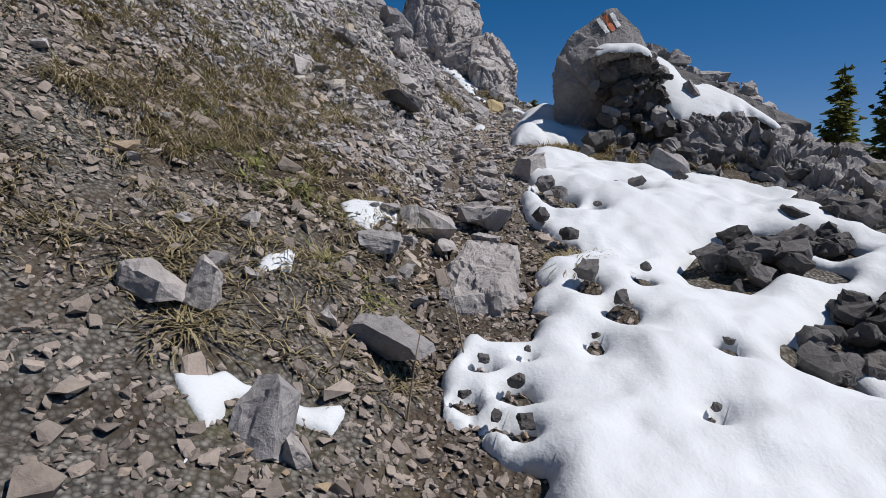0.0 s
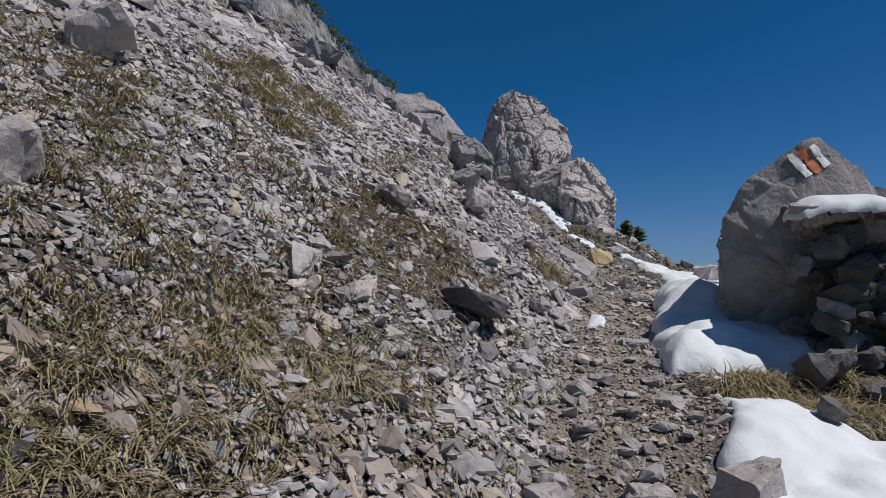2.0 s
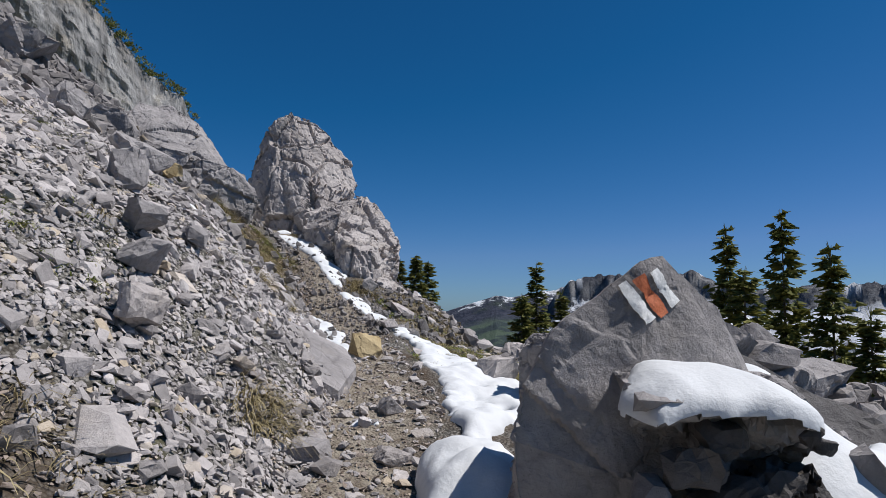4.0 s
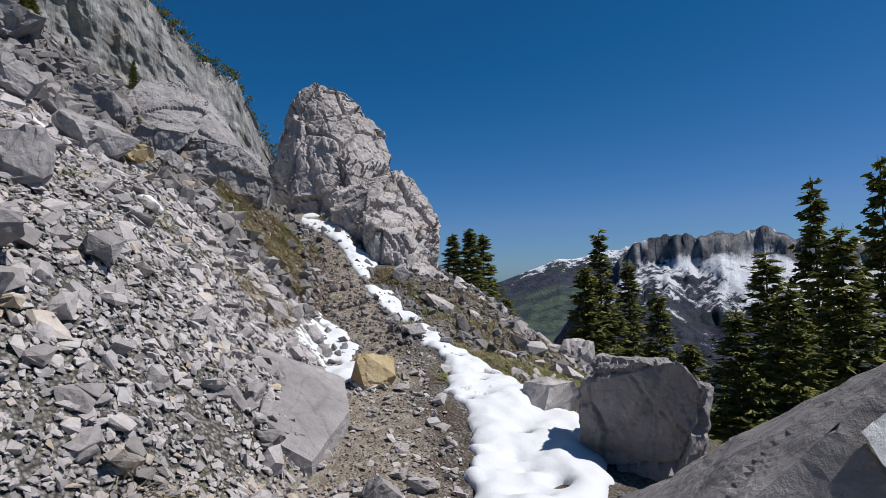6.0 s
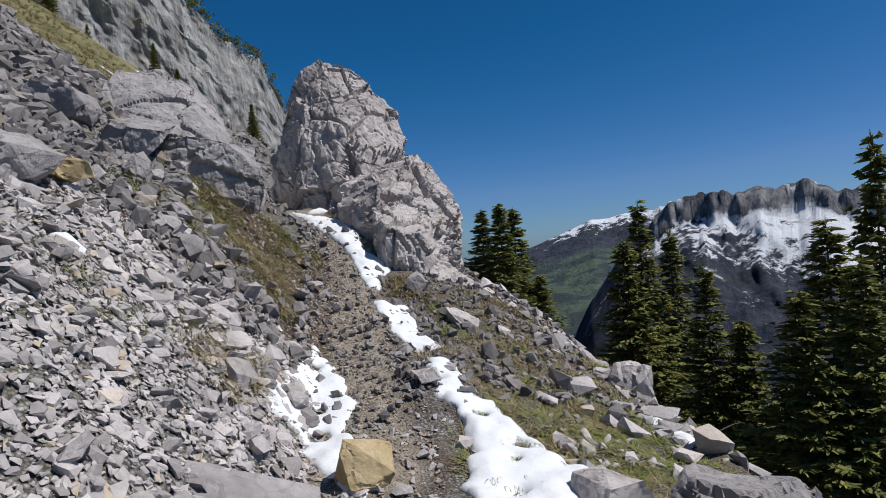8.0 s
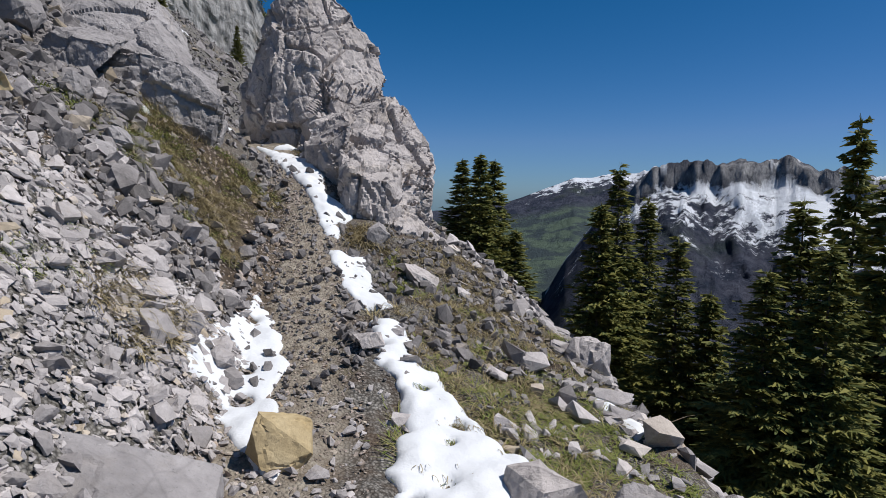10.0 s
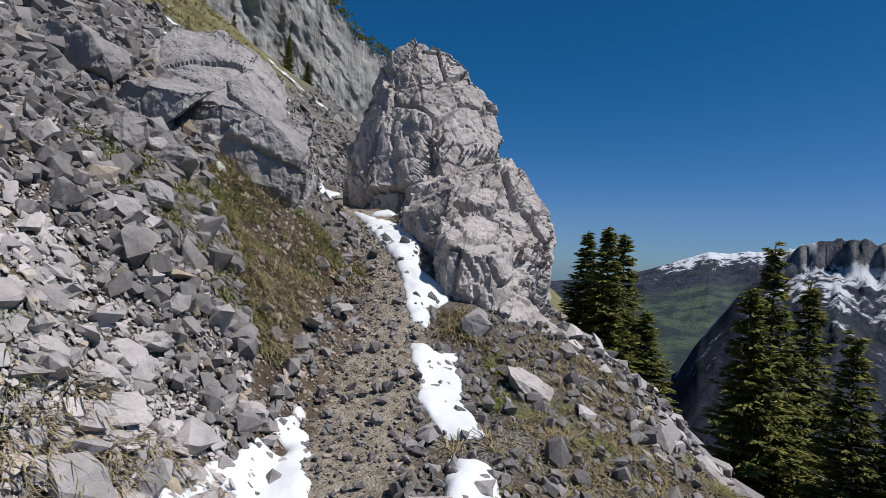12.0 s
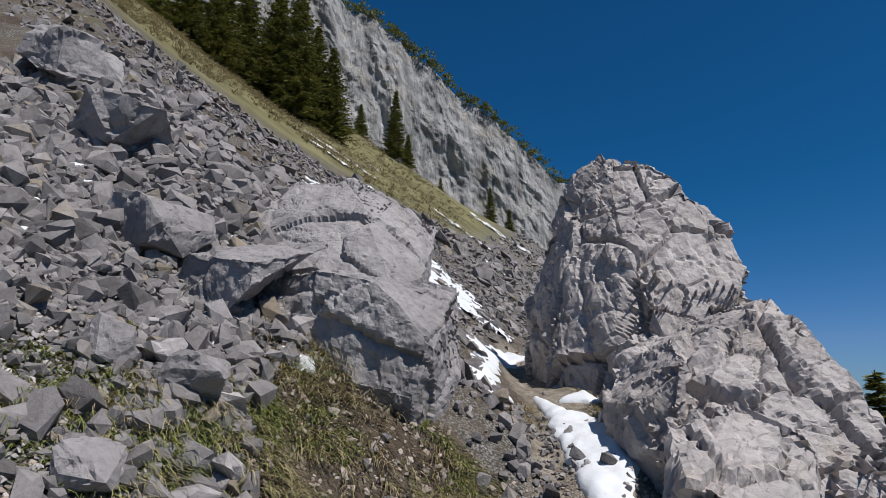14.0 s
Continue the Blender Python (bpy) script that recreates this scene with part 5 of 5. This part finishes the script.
def scree_cover(x, y):
    """How densely stones lie."""
    s = x - path_x(y)
    left = lerp(y, (0, 0.34), (2.6, 0.5), (3.8, 1.0), (6.5, 1.0), (8, 1.0), (20, 1.0)) * (s < -0.22)
    bank = 1 - 0.985 * ((s < -0.15) & (s > -lerp(y, (11.8, 0.45), (12.5, 0.7), (13.2, 1.1), (13.6, 1.5), (14.1, 1.75), (15, 1.8))) & (y > 11.8) & (y < 15.0))
    bank = bank * np.where((y > 14.9) & (s > -1.0), 0.12, 1.0)
    clear = np.clip(0.8 + fbm(x, y, 0.9, 3, 51) * lerp(y, (0, 0.9), (3.5, 0.7), (8, 0.4)), 0, 1)
    right = 0.2 * np.clip(0.6 + fbm(x, y, 1.1, 3, 52), 0, 1) * (s > 0.5) * (y > 10.5) + 0.25 * (np.abs(s) <= 0.5)
    left = left * (1 - 0.7 * ((x > -1.2) & (x < -0.1) & (y > 2.9) & (y < 3.9)))
    left = left * (1 - 0.65 * (np.hypot((x + 0.65) / 0.5, (y - 6.1) / 0.6) + 0.4 * fbm(x, y, 2.0, 3, 14) < 1))
    return left * bank * clear + right


def stone_size(x, y, n):
    grow = lerp(y, (0, 0.5), (2.4, 0.62), (3.6, 0.85), (6, 0.95), (8, 1.0), (10.5, 1.15), (12, 1.35), (14, 1.6), (16, 1.7), (20, 1.8))
    grow = np.where(np.abs(x - path_x(y)) < 0.4, np.minimum(grow, 0.8), grow)
    grow = np.where(x - path_x(y) > 0.4, np.minimum(grow, 1.2), grow)
    grow = np.where(x - path_x(y) < -3, grow * 1.4, grow)
    return np.clip(0.042 * grow * np.exp(rng.normal(0, 0.5, n)), 0.012, 0.3)


x, y = pick(135000, -6.5, 3.4, 0.9, 16.5, scree_cover)
size = stone_size(x, y, len(x))
edge = y + 0.8 * fbm(x, y, 0.6, 3, 58)
for lo, hi, mat, name, label in ((-9, 4.1, STONE_WARM, "slope_stones", "brownish angular stones on muddy ground"), (4.1, 11.4, STONE, "scree_stones", "pale angular scree stones covering the slope"), (11.4, 99, STONE_COARSE, "coarse_scree", "coarse dark grey scree blocks above the path")):
    k = (edge >= lo) & (edge < hi)
    coarse = mat is STONE_COARSE
    scatter(name, x[k], y[k], size[k], mat, label, 1, proud=0.36 if coarse else 0.16, spread=0.7 if coarse else 0.36, forms=BLOCKY if coarse else None)
x, y = pick(46000, -3.2, 1.0, 3.8, 13.5, lambda x, y: (scree_cover(x, y) > 0.45) * (x < path_x(y) - 0.25))
scatter("fine_scree", x, y, np.clip(0.03 * np.exp(rng.normal(0, 0.35, len(x))), 0.014, 0.06), STONE, "small grey chips between the scree stones", 6, proud=0.5, forms=CHIPS)
x, y = pick(5200, -2.1, 0.4, 11.8, 15.0, lambda x, y: 0.8 + 0 * x)
scatter("bank_gravel", x, y, np.clip(0.026 * np.exp(rng.normal(0, 0.5, len(x))), 0.01, 0.11), STONE_WARM, "scattered pale stones on the muddy bank", 7)
x, y = pick(20000, -17, 0, 15.6, 33, lambda x, y: (0.9 * (x < path_x(y) - 0.7) + 0.06 * (x < path_x(y) + 0.4)) * (np.hypot(x, y - 8) < turf_edge(x, y) + 2.5 * fbm(x, y, 0.25, 3, 63)))
scatter("upper_scree", x, y, np.clip(0.1 * np.exp(rng.normal(0, 0.5, len(x))), 0.04, 0.5), STONE_COARSE, "coarse grey scree below the grassy slope", 2, spread=0.6, forms=CHIPS)
x, y = pick(30000, -45, -4, 30, 110, lambda x, y: 0.85 * (np.hypot(x, y - 8) < turf_edge(x, y) + 3 * fbm(x, y, 0.1, 3, 62)) * (x < path_x(y) - 0.5))
scatter("far_scree", x, y, np.clip(0.22 * np.exp(rng.normal(0, 0.6, len(x))), 0.08, 1.6), STONE_COARSE, "grey scree tongue running up towards the cliff", 8, spread=0.6, forms=CHIPS)
x, y = pick(26000, -1, 2, 4.5, 15.5, lambda x, y: (np.abs(x - path_x(y)) < 0.5) + 0 * x)
scatter("path_gravel", x, y, np.clip(0.018 * np.exp(rng.normal(0, 0.45, len(x))), 0.008, 0.06), STONE_WARM, "fine grey-brown gravel trodden into the path", 3, forms=CHIPS)
x, y = pick(42000, -2.8, 0.9, 0.7, 6.8, lambda x, y: 0.9 * np.clip(0.7 + fbm(x, y, 1.5, 3, 55), 0, 1))
scatter("fine_gravel", x, y, np.clip(0.02 * np.exp(rng.normal(0, 0.4, len(x))), 0.008, 0.05), STONE_WARM, "fine gravel on brown soil", 4, forms=CHIPS)
x, y = pick(2600, 1.6, 4.6, 10.2, 21, lambda x, y: np.clip((x - 1.9) / 1.3, 0, 1) * 0.45)
scatter("rim_stones", x, y, np.clip(0.13 * np.exp(rng.normal(0, 0.5, len(x))), 0.04, 0.5), STONE, "pale broken stones along the outer rim", 5)

# rocks that stick out of the snow field, and the piles in it
PILES = [(1.45, 3.03, 0.18, 8, 0.15), (1.7, 3.2, 0.26, 12, 0.2), (2.1, 3.48, 0.24, 9, 0.18), (1.43, 2.25, 0.13, 7, 0.14), (1.68, 2.44, 0.17, 9, 0.16), (1.92, 2.6, 0.2, 9, 0.17), (2.5, 3.9, 0.4, 14, 0.2), (2.5, 5.4, 0.6, 22, 0.2), (3.3, 5.0, 0.6, 16, 0.22), (1.75, 5.55, 0.3, 9, 0.15)]
SINGLE = [(0.68, 2.73, 0.13), (0.78, 2.54, 0.1), (0.95, 2.8, 0.07), (0.73, 4.12, 0.15), (0.8, 3.98, 0.14), (1.38, 4.32, 0.13), (1.84, 4.74, 0.12), (1.87, 5.06, 0.15), (1.0, 3.84, 0.06), (1.25, 4.38, 0.08), (0.62, 2.33, 0.04), (1.09, 2.29, 0.05), (0.89, 1.93, 0.045),
          (0.2, 2.2, 0.06), (0.3, 2.05, 0.08), (0.13, 2.0, 0.05), (0.3, 1.86, 0.08), (0.22, 1.9, 0.05), (0.36, 2.25, 0.04), (1.5, 5.1, 0.16), (1.25, 5.2, 0.14), (2.1, 4.9, 0.16), (0.62, 3.6, 0.13), (0.72, 3.3, 0.12)]
loose = [(px + rng.normal(0, pr * 0.5), py + rng.normal(0, pr * 0.45), ps * rng.uniform(0.6, 1.3)) for px, py, pr, pn, ps in PILES for _ in range(pn)] + SINGLE
shapes = []
for k in range(10):
    bm = block(np.random.RandomState(500 + k), 1.0, 0.8, 0.66, 16, 0.6)
    shapes.append(rock_mesh("loose_stone", bm, 0.3, 0.07, 0.4, k, STONE_OB))
wet = [rock_mesh("wet_shaded_stone", block(np.random.RandomState(540 + k), 1.0, 0.8, 0.7, 26, 0.5), 0.22, 0.09, 0.4, k, STONE_WET_SHADED) for k in range(10)]
for k, (px, py, ps) in enumerate(loose):
    ob = new("stone", wet[k % 10])
    ob.matrix_world = pose(px, py, gz(px, py) + ps * 0.3 + (0.05 if k >= len(loose) - len(SINGLE) else 0.02 * rng.rand()), rng.uniform(-25, 25), rng.uniform(-25, 25), rng.uniform(0, 360)) @ Matrix.Scale(ps, 4)
    tagged(ob, "dark wet stone in a heap within the snow" if k < len(loose) - len(SINGLE) else "grey stone melting out of the snow", "stone", "stones in the snow")

# blocks that make up the knoll: a stack in front, mostly wet stone darkened to paint in shade, looser ones below the
# snow and on top
for k in range(136):
    if k < 64:
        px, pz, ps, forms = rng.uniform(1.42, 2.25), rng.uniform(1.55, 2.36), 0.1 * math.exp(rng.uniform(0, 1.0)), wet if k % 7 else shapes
    elif k < 102:
        px, pz, ps, forms = rng.uniform(2.15, 3.7), rng.uniform(1.5, 1.9), rng.uniform(0.13, 0.26), shapes if k % 3 else wet
    else:
        px, pz, ps, forms = rng.uniform(2.3, 3.6), None, rng.uniform(0.12, 0.28), shapes
    if pz is None:
        py = rng.uniform(6.65, 7.1)
        near = [p.z for hit, p, _, _ in (o.ray_cast((px, py, 9), (0, 0, -1)) for o in knoll) if hit]
        pz = max(near + [gz(px, py)]) + 0.1 * ps
    else:
        near = [p.y for hit, p, _, _ in (o.ray_cast((px, 4.0, pz), (0, 1, 0)) for o in knoll) if hit]
        py = min(near + [6.0 if px < 2.2 else 6.3]) + (rng.uniform(-0.08, 0.12) if k < 64 else 0.02)
        if pz < gz(px, py) - 0.02:
            continue
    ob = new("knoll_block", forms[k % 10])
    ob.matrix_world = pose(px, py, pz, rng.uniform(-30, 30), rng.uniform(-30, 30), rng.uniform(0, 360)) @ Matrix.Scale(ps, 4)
    tagged(ob, "angular grey block on the rocky knoll" if forms is shapes else "block in the knoll's front, its stone darkened for shade", "rock", "blocks of the knoll")

# the largest loose stones near the path, each a piece of the ground
count = 0
while count < 290:
    y = rng.uniform(2.2, 14.6)
    s = -abs(rng.normal(0, 1.2)) - 0.25 if rng.rand() < 0.8 else 0.35 + abs(rng.normal(0, 0.7))
    x = path_x(y) + s
    if s > 0 and y < 10.8 or rng.rand() > scree_cover(np.array([x]), np.array([y]))[0] + (0.15 if y < 11.5 else -0.03):
        continue
    ps = float(lerp(y, (2, 0.09), (6, 0.13), (10, 0.16), (14, 0.26))) * rng.uniform(0.6, 1.3)
    ob = new("stone", shapes[count % 10])
    ob.parent = ground
    ob.matrix_world = pose(x, y, gz(x, y) + ps * 0.18, rng.uniform(-20, 20), 25 + rng.uniform(-25, 25), rng.uniform(0, 360)) @ Matrix.Diagonal((ps, ps, ps * rng.uniform(0.6, 1), 1))
    count += 1
